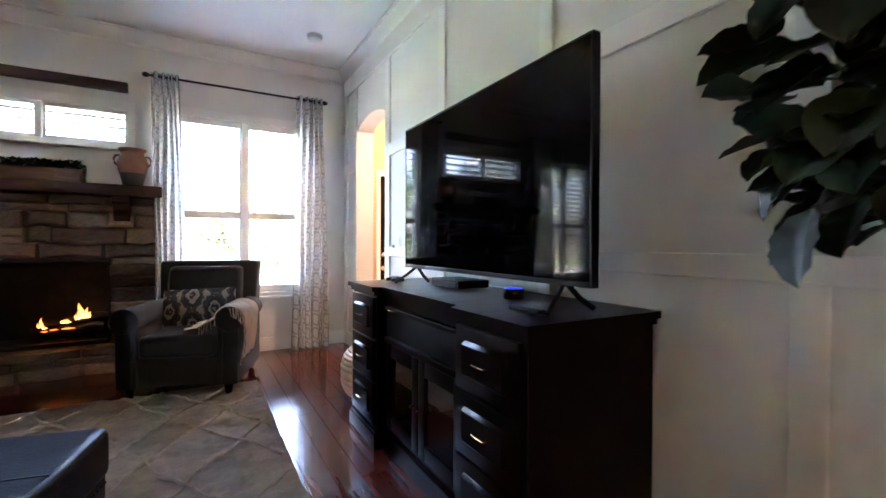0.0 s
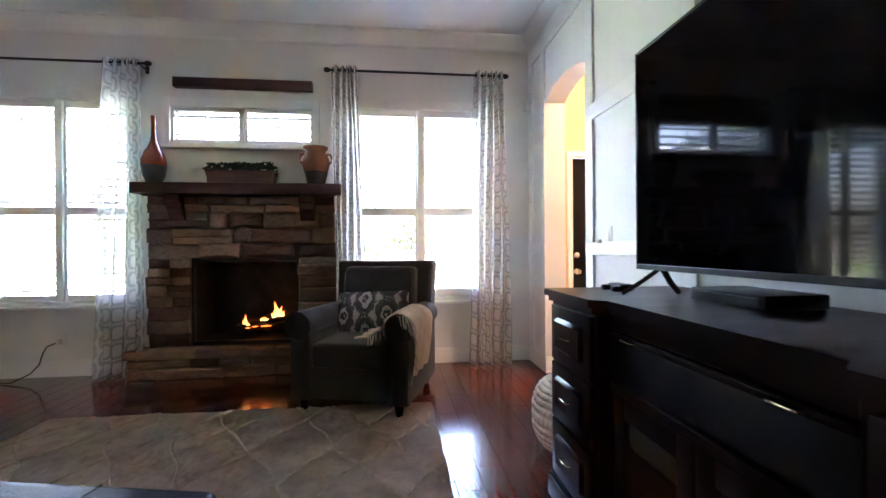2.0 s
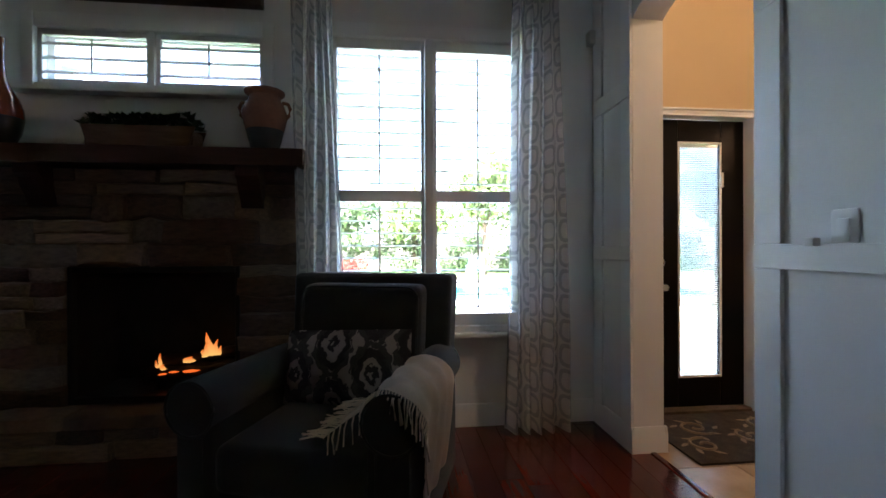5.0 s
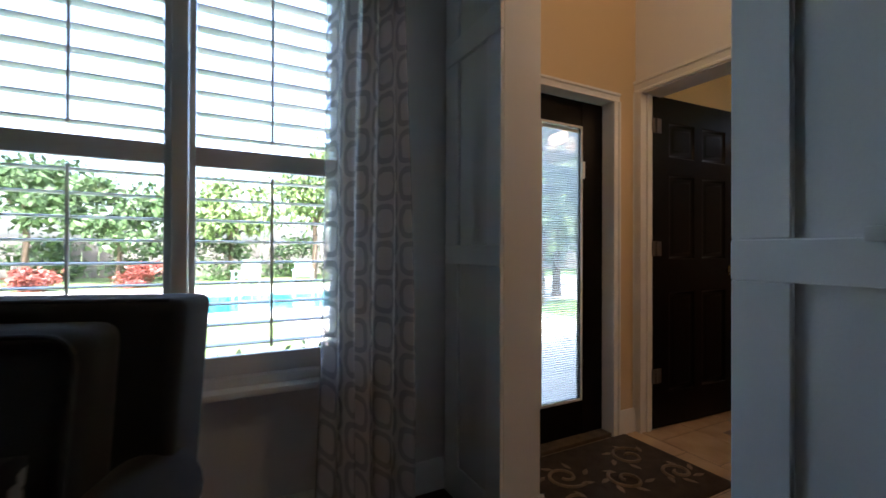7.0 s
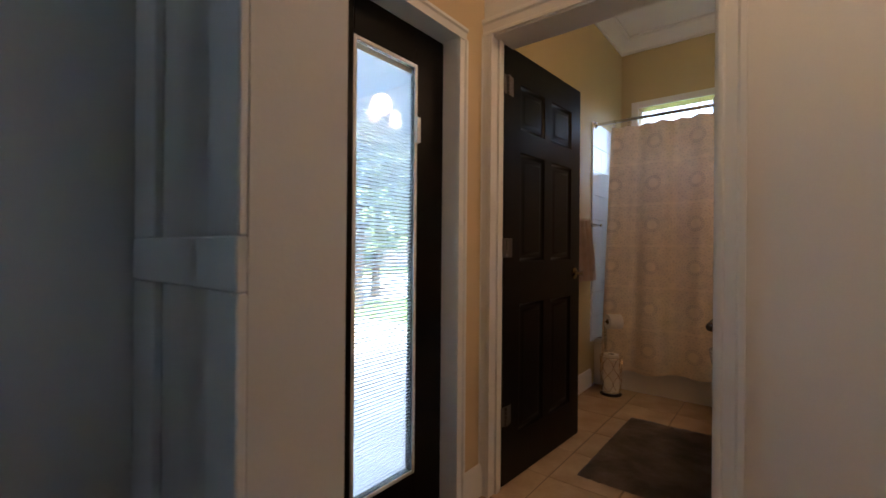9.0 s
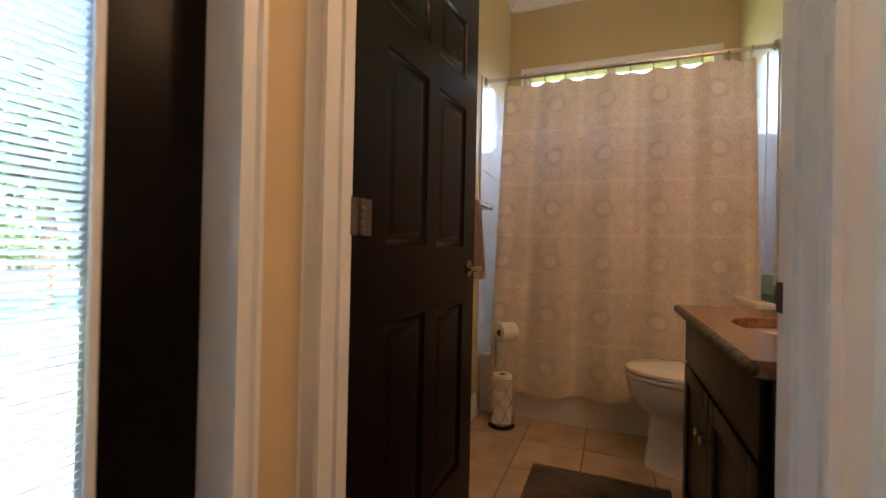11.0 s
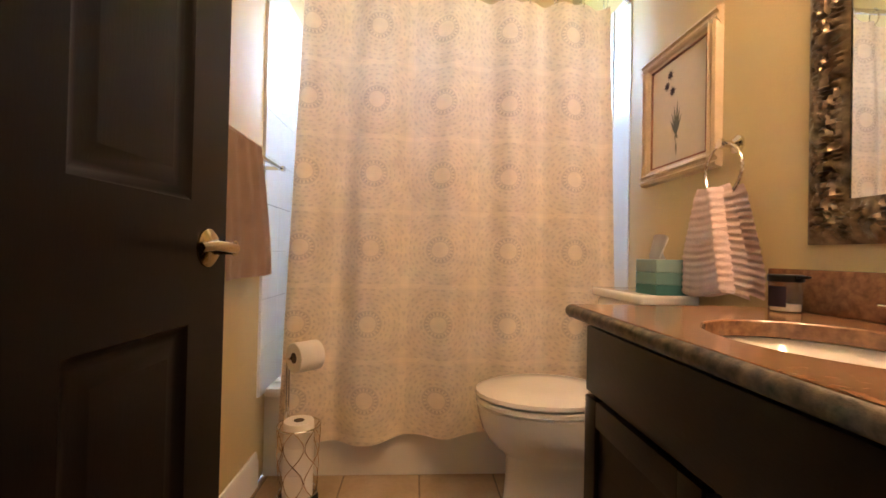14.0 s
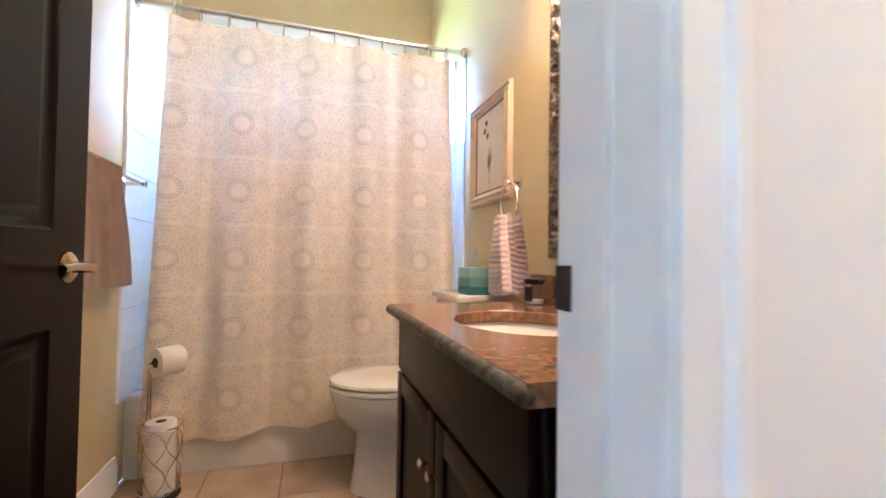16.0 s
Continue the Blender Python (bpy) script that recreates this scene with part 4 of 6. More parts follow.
def loop(x0, x1, y0, z0, z1, tilt, r=0.055):
    pts = []
    for cx, cz, a0 in ((x1 - r, z1 - r, 0), (x0 + r, z1 - r, 90), (x0 + r, z0 + r, 180), (x1 - r, z0 + r, 270)):
        for k in range(5):
            a = radians(a0 + 22.5 * k)
            z = cz + r * math.sin(a)
            pts.append((cx + r * math.cos(a), y0 + max(0, z - 0.4) * tilt, z))
    return pts


part("piping", tube(loop(-0.275, 0.275, 0.525, 0.47, 0.917, 0.14), 0.0055, 6, True), "piping", ch, "corded piping round the back cushion")
part("piping", tube([(x * 0.985, 0.675 + 0.13 * 0.565, 0.962) for x in (-0.37, -0.2, 0, 0.2, 0.37)], 0.0055, 6), "piping", ch)
for s in (-1, 1):
    side = cube((s * 0.335 - 0.07, 0.0, 0.07), (s * 0.335 + 0.07, 0.80, 0.56), 0.02)
    roll = moved(lathe([(0.075, 0), (0.092, 0.008), (0.095, 0.03), (0.093, 0.4), (0.09, 0.76)], 22, 'Y'), pose(s * 0.345, -0.01, 0.56))
    arm = part("arm", merge(side, roll), "fabric", ch)
    part("piping", tube([(s * 0.345 + 0.092 * math.cos(a), -0.006, 0.56 + 0.092 * math.sin(a)) for a in [2 * math.pi * k / 20 for k in range(20)]], 0.005, 6, True), "fabric", arm)
    part("arm_seam", tube([(s * 0.30, -0.004, 0.09), (s * 0.30, -0.004, 0.47)], 0.004, 6), "fabric", arm)


def pillow(w, h, d):
    bm = sheet(lambda s, t: ((s - 0.5) * w, -d * (max(0, math.sin(math.pi * s) * math.sin(math.pi * t))) ** 0.5, (t - 0.5) * h), 22, 16, lambda s, t: (s * w + 0.02, t * h))
    bm2 = sheet(lambda s, t: ((s - 0.5) * w, d * (max(0, math.sin(math.pi * s) * math.sin(math.pi * t))) ** 0.5, (t - 0.5) * h), 22, 16, lambda s, t: (s * w, t * h))
    bm = merge(bm, bm2)
    bmesh.ops.remove_doubles(bm, verts=list(bm.verts), dist=0.0005)
    return bm


CH = pose(-0.015, 3.52, 0.02, 0, 0, -17.6)
solid("lumbar_pillow", pillow(0.55, 0.30, 0.07), "ikat", "lumbar pillow with grey and black ikat print on the armchair", "pillow", m=CH @ pose(0.01, 0.44, 0.60, -14, -2.5, 0))


def throw_fn(s, t):
    a = radians(205 - 255 * s)
    r = 0.105 + 0.006 * math.sin(20 * t + 9 * s) + 0.004 * noise.noise((s * 9, t * 9, 2))
    x, z = 0.345 + r * math.cos(a), 0.56 + r * math.sin(a)
    if s > 0.86:
        z -= (s - 0.86) * 1.7
        x += (s - 0.86) * 0.05
    if s < 0.14:
        x -= (0.14 - s) * 0.9
        z -= (0.14 - s) * 0.12
    return (x, 0.015 + t * 0.46 + 0.02 * math.sin(8 * s), z)


tb = sheet(throw_fn, 40, 26)
bmesh.ops.solidify(tb, geom=list(tb.faces), thickness=0.010)
throw = thing("throw_blanket", CH, "cream knitted throw with fringe draped over the chair arm", "blanket")
part("cloth", tb, "cream", throw)
fr = []
for k in range(34):
    t = k / 33
    p = Vector(throw_fn(0.0, t))
    fr.append(tube([p, p + Vector((-0.03, random.uniform(-0.02, 0.01), 0.0)), p + Vector((-0.06 - random.uniform(0, 0.03), random.uniform(-0.04, 0.02), -0.006))], 0.003, 4))
for k in range(40):
    s = 0.02 + 0.96 * k / 39
    p = Vector(throw_fn(s, 0.0))
    fr.append(tube([p, p + Vector((random.uniform(-0.005, 0.005), -0.015, -0.02)), p + Vector((random.uniform(-0.01, 0.01), -0.012, -0.06 - random.uniform(0, 0.03)))], 0.003, 4))
part("fringe", merge(*fr), "cream", throw, "knotted cream fringe")

ot = thing("ottoman", pose(-0.74, 1.66, 0.022, 0, 0, -12), "black tufted leather ottoman with studs and dark legs", "ottoman")
top = cube((-0.5, -0.38, 0.235), (0.5, 0.38, 0.425), 0.045, 4)
part("cushion", top, "leather", ot)
part("apron", cube((-0.485, -0.365, 0.15), (0.485, 0.365, 0.245), 0.01), "leather", ot)
for x in (-0.17, 0.16):
    part("seam", tube([(x, -0.36, 0.4235), (x, 0, 0.425), (x, 0.36, 0.4235)], 0.004, 6), "plastic", ot)
part("seam", tube([(-0.48, 0, 0.4245), (0.48, 0, 0.4245)], 0.004, 6), "plastic", ot)
for sx in (-0.45, 0.45):
    for sy in (-0.33, 0.33):
        leg = cube((sx - 0.032, sy - 0.032, 0), (sx + 0.032, sy + 0.032, 0.16), 0.004)
        for v in leg.verts:
            if v.co.z < 0.08:
                v.co.x = sx + (v.co.x - sx) * 0.72
                v.co.y = sy + (v.co.y - sy) * 0.72
        part("leg", leg, "espresso", ot)
stud = mesh_of("stud", lathe([(0.001, -0.003), (0.006, -0.001), (0.004, 0.003), (0.001, 0.0045)], 8, 'X'), "iron")
for k in range(24):
    o = new("stud", stud)
    o.parent = ot
    o.matrix_basis = pose(0.487, -0.35 + 0.7 * k / 23, 0.215)
for k in range(30):
    o = new("stud", stud)
    o.parent = ot
    o.matrix_basis = pose(-0.47 + 0.94 * k / 29, 0.367, 0.215, 0, 0, 90)

# TV console: x from the front, y along the wall
co = thing("tv_console", pose(1.585, 1.70, 0), "dark cherry media console with drawers and glass doors", "media console")
F = -0.60
part("top", merge(prism([(0, -0.87), (0, 0.87), (F - 0.03, 0.87), (F - 0.03, 0.43), (F + 0.02, 0.39), (F + 0.02, -0.39), (F - 0.03, -0.43), (F - 0.03, -0.87)], 'z', 0.878, 0.905),
                  prism([(0, -0.855), (0, 0.855), (F - 0.015, 0.855), (F - 0.015, 0.435), (F + 0.035, 0.40), (F + 0.035, -0.40), (F - 0.015, -0.435), (F - 0.015, -0.855)], 'z', 0.855, 0.878)), "espresso", co)
for s in (-1, 1):
    y0, y1 = sorted((s * 0.42, s * 0.84))
    cab = part("drawer_cabinet", merge(cube((F, y0, 0.10), (0, y1, 0.857), 0.003, 1), cube((F - 0.025, y0 - 0.015, 0.0), (0, y1 + 0.015, 0.085), 0.006), cube((F - 0.015, y0 - 0.008, 0.085), (0, y1 + 0.008, 0.105), 0.004)), "espresso", co)
    for k in range(3):
        z0 = 0.125 + k * 0.243
        z1 = z0 + 0.232
        yy0, yy1 = y0 + 0.025, y1 - 0.025
        dr = part("drawer", merge(cube((F - 0.018, yy0, z0), (F + 0.01, yy1, z1), 0.005), cube((F - 0.032, yy0 + 0.045, z0 + 0.042), (F + 0.012, yy1 - 0.045, z1 - 0.042), 0.021, 1)), "espresso", cab)
        zc = (z0 + z1) / 2
        yc = (yy0 + yy1) / 2
        part("handle", tube([(F - 0.025, yc - 0.036, zc), (F - 0.044, yc - 0.033, zc), (F - 0.046, yc, zc), (F - 0.044, yc + 0.033, zc), (F - 0.025, yc + 0.036, zc)], 0.0042, 8), "old_brass", dr, "small brass bar pull")
for nm, lo, hi in (("floor_board", (F + 0.06, -0.42, 0.10), (0, 0.42, 0.13)), ("side_panel", (F + 0.06, -0.42, 0.13), (F + 0.08, -0.40, 0.80)), ("side_panel", (F + 0.06, 0.40, 0.13), (F + 0.08, 0.42, 0.80)),
                   ("back_panel", (-0.02, -0.42, 0.13), (0, 0.42, 0.80)), ("shelf", (F + 0.06, -0.40, 0.60), (-0.02, 0.40, 0.625)), ("top_rail", (F + 0.055, -0.42, 0.80), (0, 0.42, 0.856)), ("plinth", (F + 0.03, -0.405, 0.0), (0, 0.405, 0.10))):
    part(nm, cube(lo, hi, 0.003, 1), "espresso", co)
flap = part("flap_door", cube((F + 0.042, -0.395, 0.64), (F + 0.06, 0.395, 0.795), 0.004), "plastic", co, "black cloth-covered drop front")
part("moulding", cube((F + 0.030, -0.395, 0.782), (F + 0.0415, 0.395, 0.799), 0.003), "espresso", flap)
part("moulding", cube((F + 0.030, -0.395, 0.603), (F + 0.0595, 0.395, 0.634), 0.004), "espresso", co)
for yp in (-0.27, 0.27):
    part("handle", tube([(F + 0.04, yp - 0.035, 0.79), (F + 0.018, yp - 0.032, 0.79), (F + 0.016, yp, 0.79), (F + 0.018, yp + 0.032, 0.79), (F + 0.04, yp + 0.035, 0.79)], 0.004, 8), "old_brass", flap, "small brass bar pull")
for s in (-1, 1):
    y0, y1 = sorted((s * 0.004, s * 0.395))
    d = part("door", merge(cube((F + 0.042, y0, 0.135), (F + 0.062, y0 + 0.065, 0.595), 0.004), cube((F + 0.042, y1 - 0.065, 0.135), (F + 0.062, y1, 0.595), 0.004),
                           cube((F + 0.0425, y0 + 0.065, 0.135), (F + 0.0615, y1 - 0.065, 0.205), 0.004), cube((F + 0.0425, y0 + 0.065, 0.525), (F + 0.0615, y1 - 0.065, 0.595), 0.004)), "espresso", co)
    part("pane", cube((F + 0.052, y0 + 0.06, 0.20), (F + 0.055, y1 - 0.06, 0.53)), "glass", d, "tinted glass pane")
    part("knob", moved(lathe([(0.004, 0), (0.004, 0.012), (0.010, 0.018), (0.010, 0.024), (0.004, 0.028)], 12, 'X'), pose(F + 0.042, s * 0.035, 0.36, 0, 0, 180)), "brass", d, "small brass knob")

tv = thing("television", pose(1.25, 1.585, 0.905), "large flat black television standing on the console", "television")
part("screen", cube((-0.004, -0.725, 0.115), (0.004, 0.725, 0.935)), "screen", tv, "glossy black screen")
part("bezel", merge(cube((-0.007, -0.735, 0.095), (0.03, -0.725, 0.945), 0.002, 1), cube((-0.007, 0.725, 0.095), (0.03, 0.735, 0.945), 0.002, 1), cube((-0.007, -0.725, 0.935), (0.03, 0.725, 0.945), 0.002, 1),
                    cube((-0.009, -0.725, 0.095), (0.03, 0.725, 0.115), 0.002, 1)), "plastic", tv)
part("back_cover", merge(cube((0.004, -0.724, 0.116), (0.035, 0.724, 0.934), 0.006), cube((0.03, -0.55, 0.13), (0.07, 0.55, 0.55), 0.02)), "plastic", tv)
for s in (-1, 1):
    y = s * 0.60
    part("foot", merge(tube([(-0.115, y + s * 0.045, 0.008), (-0.05, y + s * 0.02, 0.055), (0.01, y, 0.105)], 0.008, 8), tube([(0.11, y + s * 0.045, 0.010), (0.06, y + s * 0.02, 0.05), (0.015, y, 0.105)], 0.011, 8)), "plastic", tv)

solid("set_top_box", merge(cube((1.30, 1.78, 0.908), (1.50, 2.08, 0.950), 0.006), cube((1.297, 1.80, 0.918), (1.301, 2.06, 0.94))), "plastic", "flat black media box lying under the television", "media box")
hub = thing("smart_speaker", pose(1.33, 1.36, 0.905), "small round dark speaker with a blue light ring", "speaker")
part("body", lathe([(0.043, 0), (0.046, 0.004), (0.047, 0.035), (0.042, 0.045)], 24), "plastic", hub)
part("light_ring", lathe([(0.038, 0.0445), (0.041, 0.046), (0.041, 0.048), (0.038, 0.049)], 24), "led", hub, "glowing blue light ring")
solid("game_controller", merge(cube((1.20, 2.36, 0.905), (1.26, 2.47, 0.935), 0.012, 3), cube((1.17, 2.36, 0.905), (1.21, 2.385, 0.928), 0.008), cube((1.17, 2.445, 0.905), (1.21, 2.47, 0.928), 0.008)), "plastic", "black gadget lying by the television foot", "gadget")
solid("remote_control", cube((1.12, 0.97, 0.905), (1.16, 1.13, 0.922), 0.006), "plastic", "slim black remote control on the console", "remote")

po = thing("knit_pouf", pose(1.27, 2.90, 0), "round white chunky-knit pouf on the wooden floor", "pouf")
rows_ = 34


def pouf_fn(s, t):
    a, b = 2 * math.pi * s, math.pi * (0.03 + 0.94 * t)
    bumpy = 0.010 * abs(math.sin(rows_ * b * 0.5)) * (0.25 + 0.75 * abs(math.sin(24 * a + (int(rows_ * b * 0.5 / math.pi) % 2) * 1.57))) + 0.006 * noise.noise((9 * math.cos(a), 9 * math.sin(a), 5 * b))
    r = 0.25 * math.sin(b) ** 0.55 + bumpy
    return (r * math.cos(a), r * math.sin(a), 0.20 - 0.20 * math.copysign(abs(math.cos(b)) ** 0.8, math.cos(b)) + bumpy * 0.3)


part("cover", sheet(pouf_fn, 180, 110), "cream", po)

# fiddle-leaf fig in the near corner
fg = thing("fig_tree", pose(1.33, 0.12, 0), "tall potted fig tree with large dark leathery leaves", "plant")
part("pot", lathe([(0.12, 0), (0.13, 0.01), (0.165, 0.28), (0.17, 0.30), (0.155, 0.30), (0.145, 0.26), (0.001, 0.255)], 28), "clay", fg)
part("trunk", tube([(0, 0, 0.25), (0.01, 0.01, 0.7), (-0.02, 0.02, 1.2), (0.0, 0.03, 1.7), (0.02, 0.02, 2.0)], lambda t: 0.018 - 0.009 * t, 10), "bark", fg)


def leaf_fn(s, t):
    w = 0.115 * math.sin(math.pi * min(1, t ** 0.75)) ** 0.7 * (0.75 + 0.35 * t)
    x = (s - 0.5) * 2 * w
    return (x, t * 0.25, 0.35 * abs(x) - 0.45 * (t * 0.25) ** 2 + 0.006 * math.sin(22 * t) * abs(s - 0.5) * 2)


FIG = mesh_of("leaf", sheet(leaf_fn, 6, 10), "fig", smooth=True)
rl = random.Random(11)
SPOTS = [(rl.uniform(0, 360), 1.175 + 0.95 * k / 219, rl.uniform(-70, 30)) for k in range(220)]
for az, z, tip in SPOTS:
    o = new("leaf", FIG)
    o.parent = fg
    sc = rl.uniform(0.42, 0.68)
    off = rl.uniform(0.03, 0.25) * (1.1 if z > 1.3 else 0.9)
    a = radians(az)
    if -math.sin(a) * off > 0.12:
        off *= 0.6
    o.matrix_basis = pose(-off * math.sin(a), 0.02 + off * math.cos(a), z, 0, 0, az) @ pose(0, 0, 0, tip, rl.uniform(-25, 25), 0) @ Matrix.Diagonal((sc, sc, sc, 1))
for az, z in ((70, 0.52), (40, 0.56), (-10, 0.5)):
    o = new("leaf", FIG)
    o.parent = fg
    o.matrix_basis = pose(0.0, 0.0, z, 0, 0, az) @ pose(0, 0, 0, 15) @ Matrix.Diagonal((0.6, 0.6, 0.6, 1))

# small fixtures
sd = thing("smoke_detector", pose(1.08, 4.02, H), "round white smoke detector on the ceiling", "smoke detector")
part("body", lathe([(0.055, -0.045), (0.065, -0.038), (0.068, -0.012), (0.072, -0.010), (0.072, 0)], 26), "white_plastic", sd)
part("grille", lathe([(0.03, -0.052), (0.045, -0.048), (0.05, -0.0445)], 20), "white_plastic", sd)
solid("motion_sensor", merge(cube((1.545, 4.72, 2.395), (1.60, 4.78, 2.48), 0.01, 3)), "white_plastic", "small white alarm sensor in the room corner", "sensor")
sw = thing("light_switch", pose(1.6, 3.215, 1.155), "white rocker light switch on the panelled wall", "light switch")
part("plate", cube((-0.007, -0.037, -0.06), (0, 0.037, 0.06), 0.003), "white_plastic", sw)
part("rocker", cube((-0.012, -0.018, -0.033), (-0.006, 0.018, 0.033), 0.002), "white_plastic", sw)
solid("wall_plug", cube((1.555, 3.27, 1.11), (1.58, 3.30, 1.135), 0.004), "white_plastic", "small white plug resting on the chair rail", "plug")


def outlet(x, z):
    o = thing("wall_outlet", pose(x, 4.78, z), "white power outlet above the baseboard", "outlet")
    part("plate", cube((-0.037, -0.007, -0.06), (0.037, 0, 0.06), 0.003), "white_plastic", o)
    for dz in (-0.025, 0.025):
        part("socket", cube((-0.016, -0.01, dz - 0.013), (0.016, -0.005, dz + 0.013), 0.003), "white_plastic", o)


outlet(-2.57, 0.33)
cord = thing("power_cord", pose(-2.58, 4.74, 0), "thin brown power cord hanging from the outlet", "cord")
part("plug", cube((-0.02, -0.02, 0.285), (0.02, 0.025, 0.325), 0.005), "white_plastic", cord)
part("cable", tube([(0, -0.02, 0.30), (-0.05, -0.05, 0.275), (-0.08, -0.05, 0.22), (-0.10, -0.06, 0.13), (-0.15, -0.09, 0.06), (-0.24, -0.16, 0.012), (-0.36, -0.13, 0.008), (-0.5, -0.08, 0.008)], 0.0055, 7), "bark", cord)

# chandelier over the dining end of the room, seen in the television
cl = thing("chandelier", pose(-0.9, -2.3, 2.0), "small iron chandelier with warm glass shades", "chandelier")
part("stem", tube([(0, 0, 0), (0, 0, 1.1)], 0.008, 8), "iron", cl)
for k in range(4):
    a = radians(45 + 90 * k)
    part("arm", tube([(0, 0, 0.1), (0.12 * math.cos(a), 0.12 * math.sin(a), 0.0), (0.25 * math.cos(a), 0.25 * math.sin(a), 0.05)], 0.007, 8), "iron", cl)
    part("shade", moved(lathe([(0.03, 0.05), (0.055, 0.08), (0.06, 0.13), (0.05, 0.15)], 16), pose(0.25 * math.cos(a), 0.25 * math.sin(a), 0)), "bulb", cl, "glowing warm glass shade")

# ---- hall ----
ed = thing("door_1", pose(2.386, 4.895, 0.02), "black back door with a tall blind glass panel, closed", "door", kind="structure")
GX0, GX1, GZ0, GZ1 = -0.140, 0.166, 0.206, 1.802
part("leaf", merge(cube((-0.342, -0.022, 0), (GX0 - 0.004, 0.022, 1.958), 0.003, 1), cube((GX1 + 0.004, -0.022, 0), (0.342, 0.022, 1.958), 0.003, 1), cube((GX0 - 0.004, -0.0215, 0), (GX1 + 0.004, 0.0215, GZ0 - 0.004), 0.003, 1), cube((GX0 - 0.004, -0.0215, GZ1 + 0.004), (GX1 + 0.004, 0.0215, 1.958), 0.003, 1)), "black_door", ed)
part("glazing_bead", merge(cube((GX0 - 0.008, -0.028, GZ0 - 0.008), (GX0 + 0.007, -0.02, GZ1 + 0.008), 0.003, 1), cube((GX1 - 0.007, -0.028, GZ0 - 0.008), (GX1 + 0.008, -0.02, GZ1 + 0.008), 0.003, 1), cube((GX0 + 0.007, -0.028, GZ0 - 0.008), (GX1 - 0.007, -0.02, GZ0 + 0.007), 0.003, 1), cube((GX0 + 0.007, -0.028, GZ1 - 0.007), (GX1 - 0.007, -0.02, GZ1 + 0.008), 0.003, 1)), "trim", ed, "white glazing bead")
for y in (-0.015, 0.012):
    g = part("pane", cube((GX0 - 0.003, y, GZ0 - 0.003), (GX1 + 0.003, y + 0.003, GZ1 + 0.003)), "glass", ed)
    g.visible_shadow = False
blind = part("blind", cube((GX0 + 0.002, -0.006, GZ1 - 0.028), (GX1 - 0.002, 0.006, GZ1 - 0.004), 0.002, 1), "trim", ed, "slim white blind between the panes")
BSLAT = mesh_of("slat", prism([(-0.0065, -0.0015), (0.0065, 0.0008), (0.0065, 0.0014), (-0.0065, -0.0009)], 'x', GX0 + 0.003, GX1 - 0.003), "blind")
for k in range(118):
    o = new("slat", BSLAT)
    o.parent = blind
    o.matrix_basis = pose(0, 0, 0.222 + k * 0.0132, -46)
part("blind_slider", cube((0.160, -0.04, 1.50), (0.180, -0.026, 1.60), 0.003), "white_plastic", ed)
part("knob", moved(moved(lathe([(0.03, 0), (0.03, 0.006), (0.012, 0.012), (0.012, 0.03), (0.026, 0.04), (0.03, 0.055), (0.022, 0.068), (0.005, 0.07)], 20, 'Y'), Matrix.Rotation(radians(180), 4, 'Z')), pose(-0.276, -0.022, 0.82)), "chrome", ed, "nickel door knob")
part("deadbolt", moved(moved(lathe([(0.03, 0), (0.03, 0.012), (0.022, 0.018), (0.012, 0.022)], 20, 'Y'), Matrix.Rotation(radians(180), 4, 'Z')), pose(-0.276, -0.022, 0.985)), "chrome", ed, "nickel deadbolt")
solid("door_frame_back", merge(cube((2.03, 4.80, 0), (2.043, 4.98, 1.985)), cube((2.73, 4.80, 0), (2.745, 4.98, 1.985)), cube((2.03, 4.80, 1.985), (2.745, 4.98, 2.0))), "trim", "white painted back door jamb", "door frame", kind="structure")
solid("threshold_back", cube((2.043, 4.80, -0.02), (2.73, 4.985, 0.018), 0.004), "bark", "brown metal threshold under the back door", "threshold", kind="structure")
hm = thing("door_mat", pose(2.33, 4.46, 0.0), "dark brown door mat with tan leaf scrolls on the tiles", "door mat")
part("mat_body", cube((-0.47, -0.31, 0.001), (0.47, 0.31, 0.014), 0.004), "mat_brown", hm)
for cx, cy, rr, a0, tw in ((0.25, 0.1, 0.10, 20, 1), (0.33, -0.12, 0.08, 200, -1), (0.05, -0.05, 0.09, 100, 1), (-0.2, 0.1, 0.1, 300, -1), (-0.3, -0.12, 0.09, 60, 1)):
    pts = [(cx + rr * (1 - k / 26) * math.cos(radians(a0 + tw * k * 22)), cy + rr * (1 - k / 26) * math.sin(radians(a0 + tw * k * 22)), 0.0145) for k in range(22)]
    part("scroll", tube(pts, 0.009, 6), "mat_print", hm)
    for k in range(5):
        a = radians(a0 + 55 * k)
        lf = lathe([(0.001, -0.035), (0.014, -0.01), (0.010, 0.015), (0.001, 0.035)], 8, 'X')
        part("leaf_print", moved(lf, pose(cx + 1.25 * rr * math.cos(a), cy + 1.0 * rr * math.sin(a), 0.0145, 0, 0, math.degrees(a) + 40) @ Matrix.Diagonal((1, 1, 0.15, 1))), "mat_print", hm)
hl = thing("hall_ceiling_light", pose(2.36, 3.35, H), "round glowing hall ceiling lamp", "ceiling light")
part("canopy", lathe([(0.11, -0.03), (0.13, -0.02), (0.13, 0)], 28), "chrome", hl)
part("globe", lathe([(0.001, -0.12), (0.05, -0.11), (0.09, -0.08), (0.105, -0.03)], 28), "bulb", hl, "warm glowing glass bowl")

